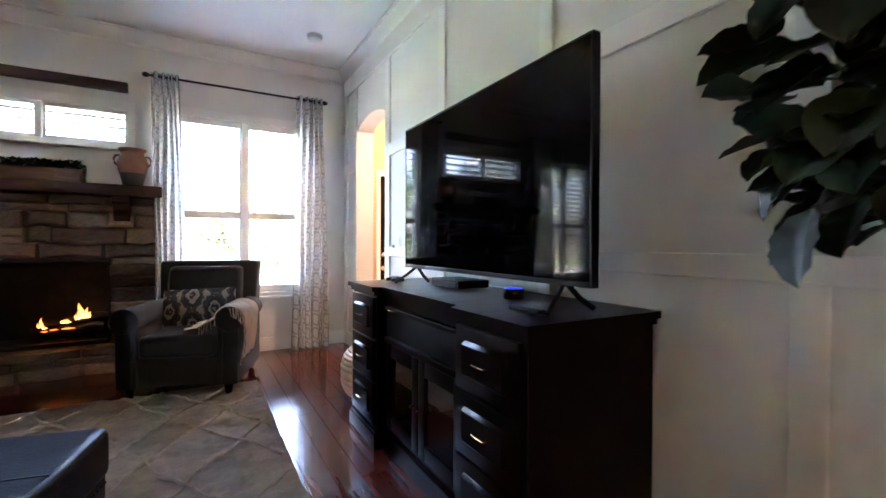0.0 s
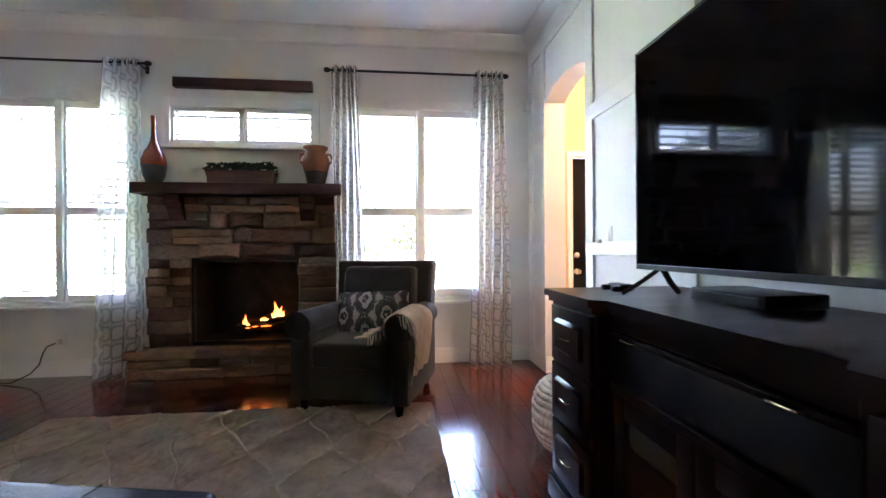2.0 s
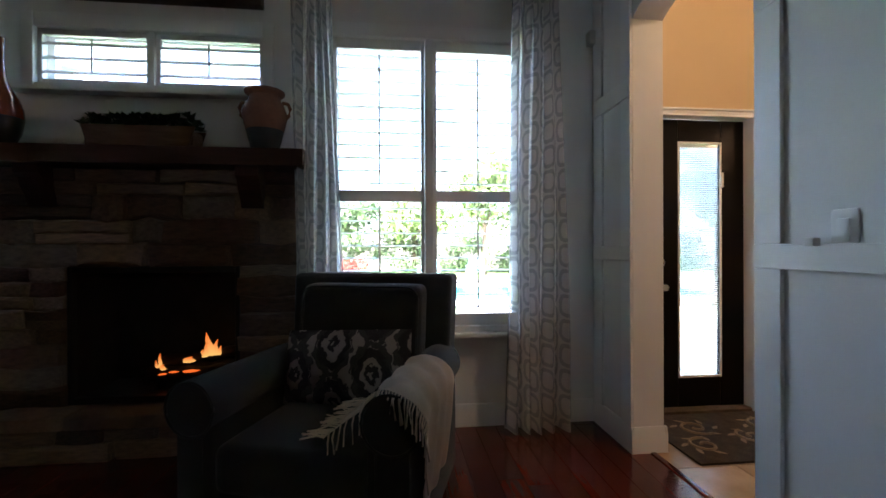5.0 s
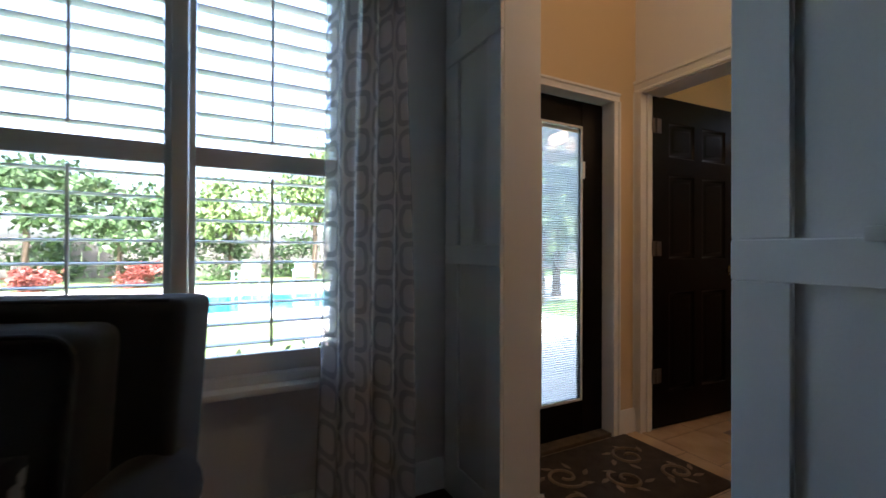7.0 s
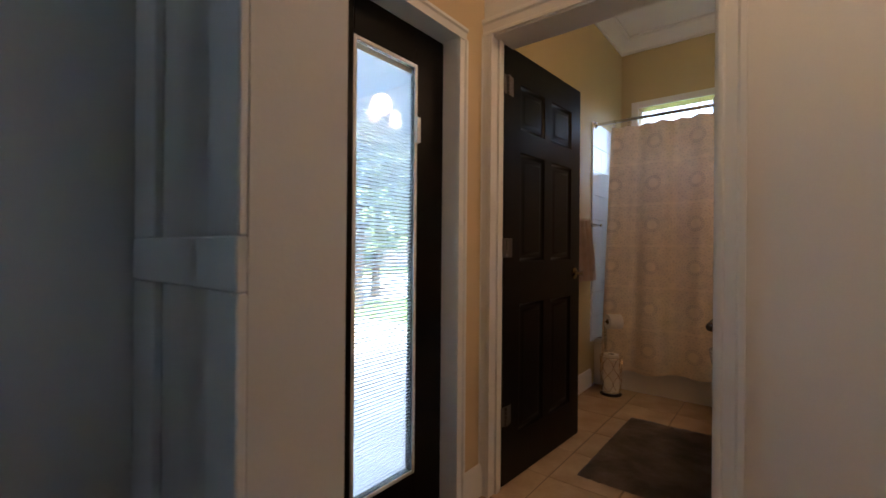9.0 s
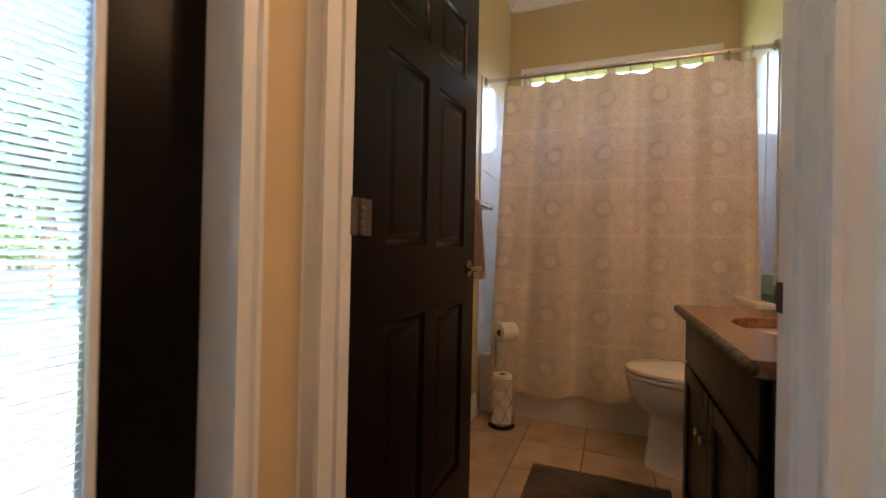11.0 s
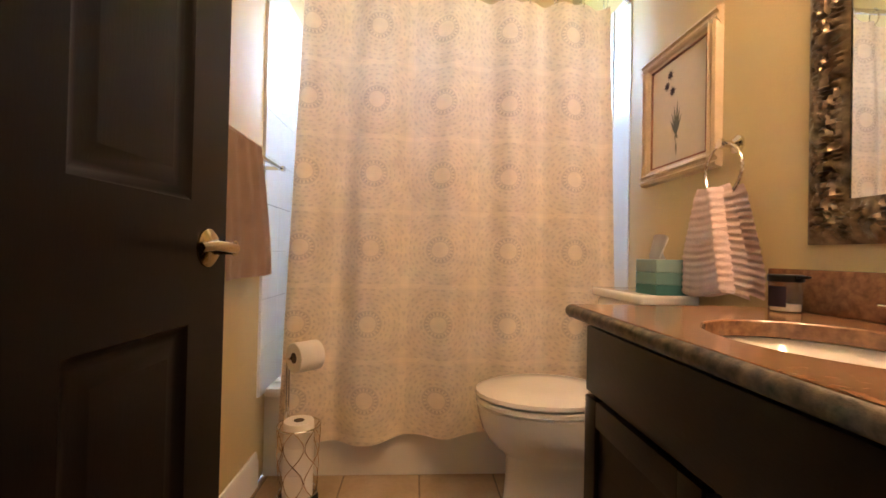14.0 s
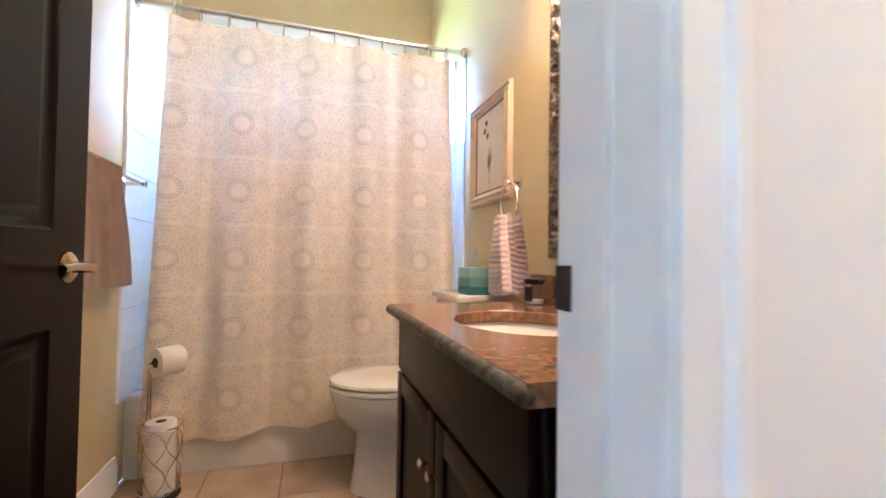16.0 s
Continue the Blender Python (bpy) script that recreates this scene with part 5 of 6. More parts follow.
# ---- bathroom ----
BD = pose(3.054, 4.744, 0.006, 0, 0, -3.2)
bd = thing("door_2", BD, "dark six-panel bathroom door standing wide open", "door", kind="structure")
W2, T2 = 0.782, 0.033
panels = [(0.11, 0.35, 1.68, 1.90), (0.425, 0.665, 1.68, 1.90), (0.11, 0.35, 1.04, 1.57), (0.425, 0.665, 1.04, 1.57), (0.11, 0.35, 0.21, 0.835), (0.425, 0.665, 0.21, 0.835)]
us = sorted({0, W2, *[p[0] for p in panels], *[p[1] for p in panels]})
zs = sorted({0, 2.05, *[p[2] for p in panels], *[p[3] for p in panels]})
bms = []
for a, b in zip(us, us[1:]):
    for c, d in zip(zs, zs[1:]):
        if not any(p[0] <= (a + b) / 2 <= p[1] and p[2] <= (c + d) / 2 <= p[3] for p in panels):
            bms.append(cube((a, 0, c), (b, T2, d)))
bms.append(cube((-0.032, 0, 0.0), (0.0, T2, 2.05)))
leafm = merge(*bms)
bmesh.ops.remove_doubles(leafm, verts=list(leafm.verts), dist=0.0004)
part("leaf", leafm, "black_door", bd)
for a, b, c, d in panels:
    bm = bmesh.new()
    rings = []
    for inset, dep in ((0, 0), (0.010, 0.009), (0.022, 0.011), (0.045, 0.004), (0.047, 0.004)):
        rings.append([bm.verts.new((x, dep, z)) for x, z in ((a + inset, c + inset), (b - inset, c + inset), (b - inset, d - inset), (a + inset, d - inset))])
    for r, q in zip(rings, rings[1:]):
        for k in range(4):
            bm.faces.new((r[k], r[(k + 1) % 4], q[(k + 1) % 4], q[k]))
    bm.faces.new(rings[-1])
    back = moved(bm.copy(), Matrix.Translation((0, T2, 0)) @ Matrix.Diagonal((1, -1, 1, 1)))
    bmesh.ops.recalc_face_normals(bm, faces=list(bm.faces))
    bmesh.ops.reverse_faces(back, faces=list(back.faces))
    part("panel", merge(bm, back), "black_door", bd)
kb = part("door_knob", merge(moved(moved(lathe([(0.034, 0), (0.034, 0.004), (0.026, 0.010), (0.012, 0.014), (0.011, 0.045), (0.014, 0.05)], 24, 'Y'), Matrix.Rotation(radians(180), 4, 'Z')), pose(W2 - 0.065, 0, 0.962)),
                             moved(tube([(0, -0.048, 0), (-0.03, -0.052, 0.002), (-0.07, -0.052, 0.004), (-0.105, -0.047, 0.0)], lambda t: 0.010 - 0.002 * t, 10), pose(W2 - 0.065, 0, 0.962))), "old_brass", bd, "aged brass lever handle")
part("latch_plate", cube((W2 - 0.0005, 0.006, 0.932), (W2 + 0.0015, 0.029, 0.992)), "brass", bd)
for z in (0.32, 1.105, 1.865):
    hg = part("hinge", merge(cube((-0.048, -0.002, z - 0.045), (-0.010, 0.001, z + 0.045), 0.001, 1), cube((-0.006, -0.003, z - 0.045), (0.04, 0.0, z + 0.045), 0.001, 1)), "steel", bd, "grey metal butt hinge")
    for k in range(5):
        part("knuckle", moved(lathe([(0.0065, 0.0005), (0.0075, 0.002), (0.0075, 0.016), (0.0065, 0.0175)], 12), pose(-0.008, -0.007, z - 0.045 + 0.018 * k)), "steel", hg)

# tub with apron and tiled surround
tub = thing("bathtub", pose(4.885, 4.184, 0), "white alcove bathtub behind the shower curtain", "bathtub")
part("apron", merge(cube((0, -0.789, -0.03), (0.04, 0.789, 0.34), 0.008), cube((-0.012, -0.789, 0.335), (0.10, 0.789, 0.375), 0.014)), "porcelain", tub)
part("basin", merge(cube((0.10, -0.789, 0.335), (0.71, -0.70, 0.375), 0.012), cube((0.10, 0.70, 0.335), (0.71, 0.789, 0.375), 0.012), cube((0.63, -0.70, 0.335), (0.71, 0.70, 0.375), 0.012), cube((0.04, -0.75, 0.06), (0.69, 0.75, 0.09), 0.01),
                    cube((0.09, -0.72, 0.08), (0.11, 0.72, 0.345)), cube((0.62, -0.72, 0.08), (0.64, 0.72, 0.345)), cube((0.10, -0.72, 0.08), (0.63, -0.70, 0.345)), cube((0.10, 0.70, 0.08), (0.63, 0.72, 0.345))), "porcelain", tub)
sur = thing("tub_surround", pose(0, 0, 0), "glossy white square tiles round the bathtub", "wall tiles", kind="structure")
TW = mesh_of("tile", cube((-0.0993, -0.004, -0.0993), (0.0993, 0.004, 0.0993), 0.001, 1), "wtile", smooth=False)
part("grout", merge(cube((4.80, 4.969, 0.36), (5.6, 4.975, 2.16)), cube((4.84, 3.393, 0.36), (5.6, 3.399, 2.16)), cube((5.594, 3.399, 0.36), (5.6, 4.969, 1.80))), "wtile", sur)
for k in range(9):
    for i in range(4):
        for yw in (4.967, 3.401):
            x = 4.90 + 0.2 * i
            if yw < 4 and i == 0:
                x = None
            if x:
                o = new("tile", TW)
                o.parent = sur
                o.matrix_basis = pose(x, yw, 0.46 + 0.2 * k - 0.0)
    if k < 7:
        for i in range(7):
            o = new("tile", TW)
            o.parent = sur
            o.matrix_basis = pose(5.592, 3.55 + 0.2 * i + 0.04, 0.46 + 0.2 * k, 0, 0, 90)

# shower curtain
sr = thing("shower_rod", pose(4.85, 4.184, 2.135), "nickel shower curtain rod with round flanges", "shower rod")
part("pole", lathe([(0.0125, -0.788), (0.0125, 0.788)], 14, 'Y'), "chrome", sr)
for s in (-1, 1):
    part("flange", moved(lathe([(0.03, -0.012), (0.03, 0.0), (0.018, 0.012)], 18, 'Y'), pose(0, s * 0.775, 0) @ Matrix.Rotation(radians(180 if s < 0 else 0), 4, 'X') @ Matrix.Rotation(radians(180), 4, 'X')), "chrome", sr)
sc = thing("shower_curtain", pose(4.84, 4.16, 0), "beige printed shower curtain with round medallions, drawn closed", "shower curtain")


def shower_fn(s, t):
    k = 1 - t
    y = -0.665 * (1 + 0.075 * k) + s * 1.33 * (1 + 0.085 * k) + 0.0
    zb = 0.197 - 0.11 * max(0, s - 0.5) + 0.006 * math.sin(23 * s)
    z = zb + t * (2.085 - zb) + (0.006 * math.cos(2 * math.pi * s * 11) - 0.006) * max(0, t - 0.9) * 10
    x = (0.019 + 0.014 * k) * math.sin(2 * math.pi * (5.0 * s + 0.15 * math.sin(4 * s))) + 0.007 * math.sin(2 * math.pi * 11 * s) * (0.4 + t) - 0.02 * k
    return (x, y, z)


SC_W = 1.36
part("cloth", sheet(shower_fn, 150, 50, lambda s, t: (s * SC_W - 0.033, shower_fn(s, t)[2] + 0.13)), "shower", sc)
for k in range(12):
    s = (k + 0.0) / 11
    s = min(max(s, 0.012), 0.988)
    p = shower_fn(s, 1)
    ring = tube([(0.01 + 0.022 * math.cos(a), p[1], 2.112 + 0.04 * math.sin(a)) for a in [2 * math.pi * q / 16 for q in range(16)]], 0.0022, 6, True)
    part("hook", ring, "chrome", sc)

# towel bar with tan towel on the left wall
tbq = thing("towel_bar", pose(4.50, 4.975, 1.305), "nickel towel bar on the khaki wall", "towel bar")
part("bar", moved(lathe([(0.008, -0.32), (0.008, 0.32)], 12, 'X'), pose(0, -0.075, 0)), "chrome", tbq)
for s in (-1, 1):
    part("post", merge(moved(lathe([(0.022, 0), (0.022, 0.006), (0.009, 0.014), (0.009, 0.07), (0.013, 0.08), (0.013, 0.09)], 16, 'Y'), pose(s * 0.30, 0, 0) @ Matrix.Rotation(radians(180), 4, 'Z'))), "chrome", tbq)


def towel_fn(s, t):
    u = t * 0.92
    fold = 0.012 * math.sin(9 * s + 2) * (0.4 + abs(t - 0.5)) + 0.004 * math.sin(30 * s)
    drop = min(1, abs(t - 0.5) * 2)
    x = -0.24 + s * (0.33 + 0.13 * drop ** 0.8) + 0.008 * math.sin(11 * t)
    if u < 0.46:
        return (x, -0.094 - fold - 0.02 * (0.46 - u), -0.44 + u + 0.012)
    if u < 0.5:
        a = (u - 0.46) / 0.04 * math.pi
        return (x, -0.075 - 0.019 * math.cos(a), 0.012 + 0.019 * math.sin(a))
    return (x, -0.054 + fold * 0.2, 0.012 - (u - 0.5))


tw = sheet(towel_fn, 36, 60)
bmesh.ops.solidify(tw, geom=list(tw.faces), thickness=0.006)
solid("bath_towel", tw, "tan", "tan bath towel folded over the towel bar", "towel", m=pose(4.46, 4.975, 1.305))

# toilet
to = thing("toilet", pose(4.535, 3.40, 0), "cream white two-piece toilet with a closed lid", "toilet")


def oval(y, w, d, z, n=28):
    return [(w * math.cos(2 * math.pi * k / n), y + d * math.sin(2 * math.pi * k / n) * (1.0 if math.sin(2 * math.pi * k / n) > 0 else 0.85), z) for k in range(n)]


def loft(rings):
    bm = bmesh.new()
    rs = [[bm.verts.new(p) for p in r] for r in rings]
    for a, b in zip(rs, rs[1:]):
        for k in range(len(a)):
            bm.faces.new((a[k], a[(k + 1) % len(a)], b[(k + 1) % len(a)], b[k]))
    bm.faces.new(rs[0][::-1])
    bm.faces.new(rs[-1])
    return bm


part("bowl", loft([oval(0.37, 0.122, 0.245, 0), oval(0.37, 0.119, 0.24, 0.03), oval(0.37, 0.112, 0.228, 0.12), oval(0.37, 0.110, 0.222, 0.235), oval(0.38, 0.122, 0.228, 0.262), oval(0.405, 0.158, 0.246, 0.295), oval(0.425, 0.178, 0.257, 0.345), oval(0.435, 0.185, 0.262, 0.395), oval(0.44, 0.188, 0.264, 0.428), oval(0.44, 0.183, 0.258, 0.434)]), "porcelain", to)
part("seat", loft([oval(0.44, 0.187, 0.26, 0.435), oval(0.44, 0.194, 0.267, 0.441), oval(0.44, 0.194, 0.267, 0.452), oval(0.44, 0.189, 0.262, 0.457)]), "porcelain", to)
part("lid", loft([oval(0.44, 0.190, 0.263, 0.461), oval(0.44, 0.196, 0.269, 0.467), oval(0.44, 0.194, 0.267, 0.480), oval(0.44, 0.168, 0.238, 0.491), oval(0.44, 0.09, 0.125, 0.496)]), "porcelain", to)
tk = cube((-0.185, 0.005, 0.43), (0.185, 0.19, 0.81), 0.03, 4)
for v in tk.verts:
    v.co.x *= 0.9 + 0.1 * (v.co.z - 0.4) / 0.415
part("tank", tk, "porcelain", to)
part("tank_lid", cube((-0.195, 0.0, 0.81), (0.195, 0.205, 0.845), 0.012, 3), "porcelain", to)
part("flush_lever", tube([(0.16, 0.195, 0.76), (0.16, 0.215, 0.76), (0.10, 0.222, 0.755)], 0.007, 8), "chrome", to)
part("supply_pipe", tube([(-0.17, 0.01, 0.18), (-0.17, 0.06, 0.18), (-0.17, 0.08, 0.24), (-0.15, 0.09, 0.40)], 0.007, 8), "chrome", to)

tb_ = thing("tissue_box", pose(4.405, 3.50, 0.845, 0, 0, 4), "teal striped tissue box standing on the toilet tank", "tissue box")
part("box", cube((-0.058, -0.055, 0), (0.058, 0.055, 0.034), 0.002, 1), "teal3", tb_)
part("band", cube((-0.0585, -0.0555, 0.034), (0.0585, 0.0555, 0.075), 0.002, 1), "teal", tb_, "mid teal band")
part("band", cube((-0.058, -0.055, 0.075), (0.058, 0.055, 0.118), 0.002, 1), "teal2", tb_, "pale teal band")
ts = sheet(lambda s, t: (-0.03 + 0.075 * s - 0.035 * t, 0.014 * math.sin(7 * s + 3 * t) + 0.02 * t, 0.117 + 0.085 * t * (0.65 + 0.35 * math.sin(3.1 * s))), 12, 8)
part("tissue", ts, "tissue", tb_, "white tissue poking out")

# toilet paper stand
tp = thing("toilet_paper_stand", pose(4.70, 4.775, 0), "wire toilet paper stand with a scrolled canister", "paper stand")
part("base", lathe([(0.078, 0), (0.08, 0.006), (0.07, 0.012)], 28), "iron", tp)
for zr, rr in ((0.03, 0.073), (0.29, 0.082)):
    part("ring", tube([(rr * math.cos(a), rr * math.sin(a), zr) for a in [2 * math.pi * k / 28 for k in range(28)]], 0.0035, 6, True), "chrome", tp)
for k in range(6):
    a0 = 2 * math.pi * k / 6
    for sg in (1, -1):
        pts = [((0.073 + 0.009 * t) * math.cos(a0 + sg * 0.5 * math.sin(2 * math.pi * t)), (0.073 + 0.009 * t) * math.sin(a0 + sg * 0.5 * math.sin(2 * math.pi * t)), 0.03 + 0.26 * t) for t in [q / 16 for q in range(17)]]
        part("scroll", tube(pts, 0.0017, 5), "brass", tp)
for dx in (-0.016, 0.016):
    part("upright", tube([(0.03 + dx, 0.055, 0.01), (0.03 + dx, 0.055, 0.56)], 0.004, 8), "chrome", tp)
part("arm", tube([(0.014, 0.055, 0.56), (0.03, 0.055, 0.575), (0.046, 0.055, 0.56), (0.02, 0.02, 0.565), (-0.055, 0.02, 0.562), (-0.075, 0.025, 0.562)], 0.005, 8), "chrome", tp)


def roll(name, m, label):
    r = thing(name, m, label, "toilet roll", "toilet rolls")
    bm = bmesh.new()
    prof = [(0.021, -0.05), (0.056, -0.05), (0.057, -0.047), (0.057, 0.047), (0.056, 0.05), (0.021, 0.05)]
    rings = [[bm.verts.new((a * math.cos(2 * math.pi * k / 28), a * math.sin(2 * math.pi * k / 28), z)) for k in range(28)] for a, z in prof]
    for a, b in zip(rings, rings[1:] + rings[:1]):
        for k in range(28):
            bm.faces.new((a[k], a[(k + 1) % 28], b[(k + 1) % 28], b[k]))
    part("paper", bm, "tissue", r)
    part("core", tube([(0, 0, -0.0505), (0, 0, 0.0505)], 0.0205, 16), "bark", r)
    return r


roll("toilet_roll", pose(4.675, 4.75, 0.562, 90, 0, 45), "white toilet paper roll on the stand arm")
roll("toilet_roll", pose(4.70, 4.775, 0.065), "spare white toilet roll inside the canister")
roll("toilet_roll", pose(4.70, 4.775, 0.167), "spare white toilet roll inside the canister")
roll("toilet_roll", pose(4.70, 4.775, 0.262) @ Matrix.Diagonal((1, 1, 0.9, 1)), "spare white toilet roll inside the canister")

# vanity cabinet: x along the wall
va = thing("vanity_cabinet", pose(3.58, 3.395, 0), "dark espresso bathroom vanity cabinet with shaker doors", "vanity")
part("side", cube((-0.452, 0, 0.0), (-0.434, 0.50, 0.812), 0.002, 1), "cabinet", va)
part("side", cube((0.422, 0, 0.0), (0.44, 0.50, 0.812), 0.002, 1), "cabinet", va)
part("face_frame", cube((-0.434, 0.482, 0.10), (0.422, 0.499, 0.812)), "cabinet", va)
part("bottom", cube((-0.434, 0, 0.08), (0.422, 0.482, 0.10)), "cabinet", va)
part("toe_kick", cube((-0.434, 0.42, 0.0), (0.422, 0.435, 0.08)), "cabinet", va)
part("false_drawer", cube((-0.438, 0.50, 0.645), (0.43, 0.520, 0.80), 0.004), "cabinet", va)
for k, (a, b) in enumerate(((-0.438, -0.008), (0.0, 0.43))):
    d = part("door", cube((a + 0.055, 0.5, 0.175), (b - 0.055, 0.511, 0.58), 0.002, 1), "cabinet", va)
    for lo, hi in (((a, 0.5, 0.12), (a + 0.06, 0.522, 0.635)), ((b - 0.06, 0.5, 0.12), (b, 0.522, 0.635))):
        part("stile", cube(lo, hi, 0.004), "cabinet", d)
    for z0, z1 in ((0.12, 0.18), (0.575, 0.635)):
        part("rail", cube((a + 0.06, 0.5005, z0), (b - 0.06, 0.5215, z1), 0.004), "cabinet", d)
    kx = b - 0.03 if k == 0 else a + 0.03
    part("knob", moved(lathe([(0.005, 0), (0.005, 0.014), (0.014, 0.02), (0.014, 0.027), (0.006, 0.031)], 14, 'Y'), pose(kx, 0.521, 0.52)), "chrome", d, "round nickel knob")

# worktop with an oval cut-out
ct = thing("vanity_worktop", pose(3.58, 3.395, 0.812), "polished brown granite vanity top with a mottled edge", "worktop")
CX, CY, RX, RY = 0.02, 0.285, 0.215, 0.172


def top_with_hole(z0, z1, x0, x1, y0, y1):
    bm = bmesh.new()
    n = 48
    outer, inner = [], []
    for k in range(n):
        a = 2 * math.pi * k / n
        c, s = math.cos(a), math.sin(a)
        inner.append((CX + RX * c, CY + RY * s))
        t = min(((x1 - CX) / c if c > 1e-6 else 9), ((x0 - CX) / c if c < -1e-6 else 9), ((y1 - CY) / s if s > 1e-6 else 9), ((y0 - CY) / s if s < -1e-6 else 9))
        outer.append((CX + t * c, CY + t * s))
    for corner in ((x0, y0), (x1, y0), (x1, y1), (x0, y1)):
        k = min(range(n), key=lambda q: (outer[q][0] - corner[0]) ** 2 + (outer[q][1] - corner[1]) ** 2)
        outer[k] = corner
    V = [[bm.verts.new((*p, z)) for p in ring] for ring, z in ((inner, z0), (inner, z1 - 0.003), (outer, z1), (outer, z0))]
    V.insert(2, [bm.verts.new((CX + (p[0] - CX) * 1.015, CY + (p[1] - CY) * 1.02, z1)) for p in inner])
    for a, b in zip(V, V[1:] + V[:1]):
        for k in range(n):
            bm.faces.new((a[k], a[(k + 1) % n], b[(k + 1) % n], b[k]))
    bmesh.ops.recalc_face_normals(bm, faces=list(bm.faces))
    return bm


part("slab", top_with_hole(0.002, 0.034, -0.476, 0.475, 0.0, 0.542), "granite", ct)
edge = merge(moved(lathe([(0.002, -0.480), (0.010, -0.478), (0.016, -0.470), (0.016, 0.481)], 14, 'X'), pose(0, 0.540, 0.017)), moved(lathe([(0.016, 0.0), (0.016, 0.548)], 14, 'Y'), pose(0.473, 0, 0.017)))
part("edge", edge, "granite_edge", ct, "grey-green mottled bullnose edge")
part("backsplash", cube((-0.476, 0.0, 0.035), (0.475, 0.02, 0.135), 0.004), "granite", ct)
si = thing("sink", pose(3.58 + CX, 3.395 + CY, 0.812), "white oval undermount sink bowl", "sink")
part("bowl", sheet(lambda s, t: ((RX + 0.012) * (1 - t) ** 0.45 * math.cos(2 * math.pi * s), (RY + 0.012) * (1 - t) ** 0.45 * math.sin(2 * math.pi * s), -0.002 - 0.12 * t), 40, 16), "porcelain", si)
part("drain", moved(lathe([(0.024, 0), (0.024, 0.004), (0.015, 0.005), (0.001, 0.004)], 18), pose(0, 0, -0.131)), "chrome", si)
fa = thing("faucet", pose(3.57, 3.46, 0.846) @ Matrix.Diagonal((0.9, 0.85, 0.64, 1)), "shiny nickel widespread faucet with two levers", "faucet")
part("spout", merge(lathe([(0.026, 0), (0.026, 0.006), (0.017, 0.02), (0.015, 0.055)], 20), tube([(0, 0, 0.05), (0, 0.008, 0.085), (0, 0.03, 0.108), (0, 0.065, 0.105), (0, 0.10, 0.085), (0, 0.115, 0.062)], lambda t: 0.0165 - 0.004 * t, 14)), "chrome", fa)
part("lift_rod", merge(tube([(0, -0.03, 0), (0, -0.03, 0.075)], 0.003, 8), moved(lathe([(0.003, 0), (0.008, 0.004), (0.008, 0.010), (0.003, 0.014)], 12), pose(0, -0.03, 0.075))), "chrome", fa)
for s in (-1, 1):
    part("lever", merge(moved(lathe([(0.026, 0), (0.026, 0.006), (0.018, 0.02), (0.017, 0.045), (0.02, 0.055), (0.012, 0.066)], 20), pose(s * 0.105, 0, 0)), tube([(s * 0.105, 0, 0.056), (s * 0.14, 0.01, 0.062), (s * 0.18, 0.015, 0.064)], lambda t: 0.009 - 0.004 * t, 10)), "chrome", fa)
cj = thing("lotion_jar", pose(3.955, 3.455, 0.846) @ Matrix.Diagonal((1.25, 1.25, 1.05, 1)), "small clear jar with a dark label and black lid", "jar")
part("jar", lathe([(0.024, 0), (0.026, 0.004), (0.026, 0.062), (0.022, 0.068)], 20), "glass", cj)
part("lotion", lathe([(0.001, 0.003), (0.0235, 0.003), (0.0245, 0.006), (0.0245, 0.019), (0.001, 0.020)], 20), "porcelain", cj, "cream lotion in the bottom")
part("label_band", sheet(lambda s, t: (0.0266 * math.cos(radians(60 + 80 * s)), 0.0266 * math.sin(radians(60 + 80 * s)), 0.012 + 0.046 * t), 10, 2, thick=0.0004), "ink_purple", cj, "dark blue label")
part("lid", lathe([(0.028, 0.068), (0.029, 0.07), (0.029, 0.082), (0.027, 0.084)], 20), "plastic", cj, "black screw lid")
part("lid_clasp", cube((-0.05, -0.006, 0.077), (-0.02, 0.006, 0.083), 0.002, 1), "plastic", cj)

# mirror with an embossed frame
mi = thing("wall_mirror", pose(3.557, 3.393, 1.005), "wall mirror in a wide embossed dark bronze frame", "mirror")
MW, MH, FW = 0.39, 0.98, 0.098
part("glass", cube((-MW + FW - 0.01, 0.008, FW - 0.01), (MW - FW + 0.01, 0.013, MH - FW + 0.01)), "mirror", mi)
for a, b in (((-MW, 0), (MW, FW)), ((-MW, MH - FW), (MW, MH)), ((-MW, FW), (-MW + FW, MH - FW)), ((MW - FW, FW), (MW, MH - FW))):
    nx, nz = max(4, int((b[0] - a[0]) / 0.005)), max(4, int((b[1] - a[1]) / 0.005))

    def emboss(s, t, a=a, b=b):
        x, z = a[0] + (b[0] - a[0]) * s, a[1] + (b[1] - a[1]) * t
        e = min(x + MW, MW - x, z, MH - z)
        q = min(max(e / FW, 0), 1)
        h = 0.010 + 0.016 * math.sin(math.pi * min(1, q * 0.9 + 0.05)) ** 0.6
        h += 0.007 * math.sin(24 * noise.noise((x * 22, z * 22, 3.3))) * math.sin(math.pi * q)
        return (x, h, z)
    part("frame_side", sheet(emboss, nx, nz), "pewter", mi)
part("frame_back", merge(cube((-MW, 0, 0), (MW, 0.008, FW)), cube((-MW, 0, MH - FW), (MW, 0.008, MH)), cube((-MW, 0, FW), (-MW + FW, 0.008, MH - FW)), cube((MW - FW, 0, FW), (MW, 0.008, MH - FW))), "pewter", mi)

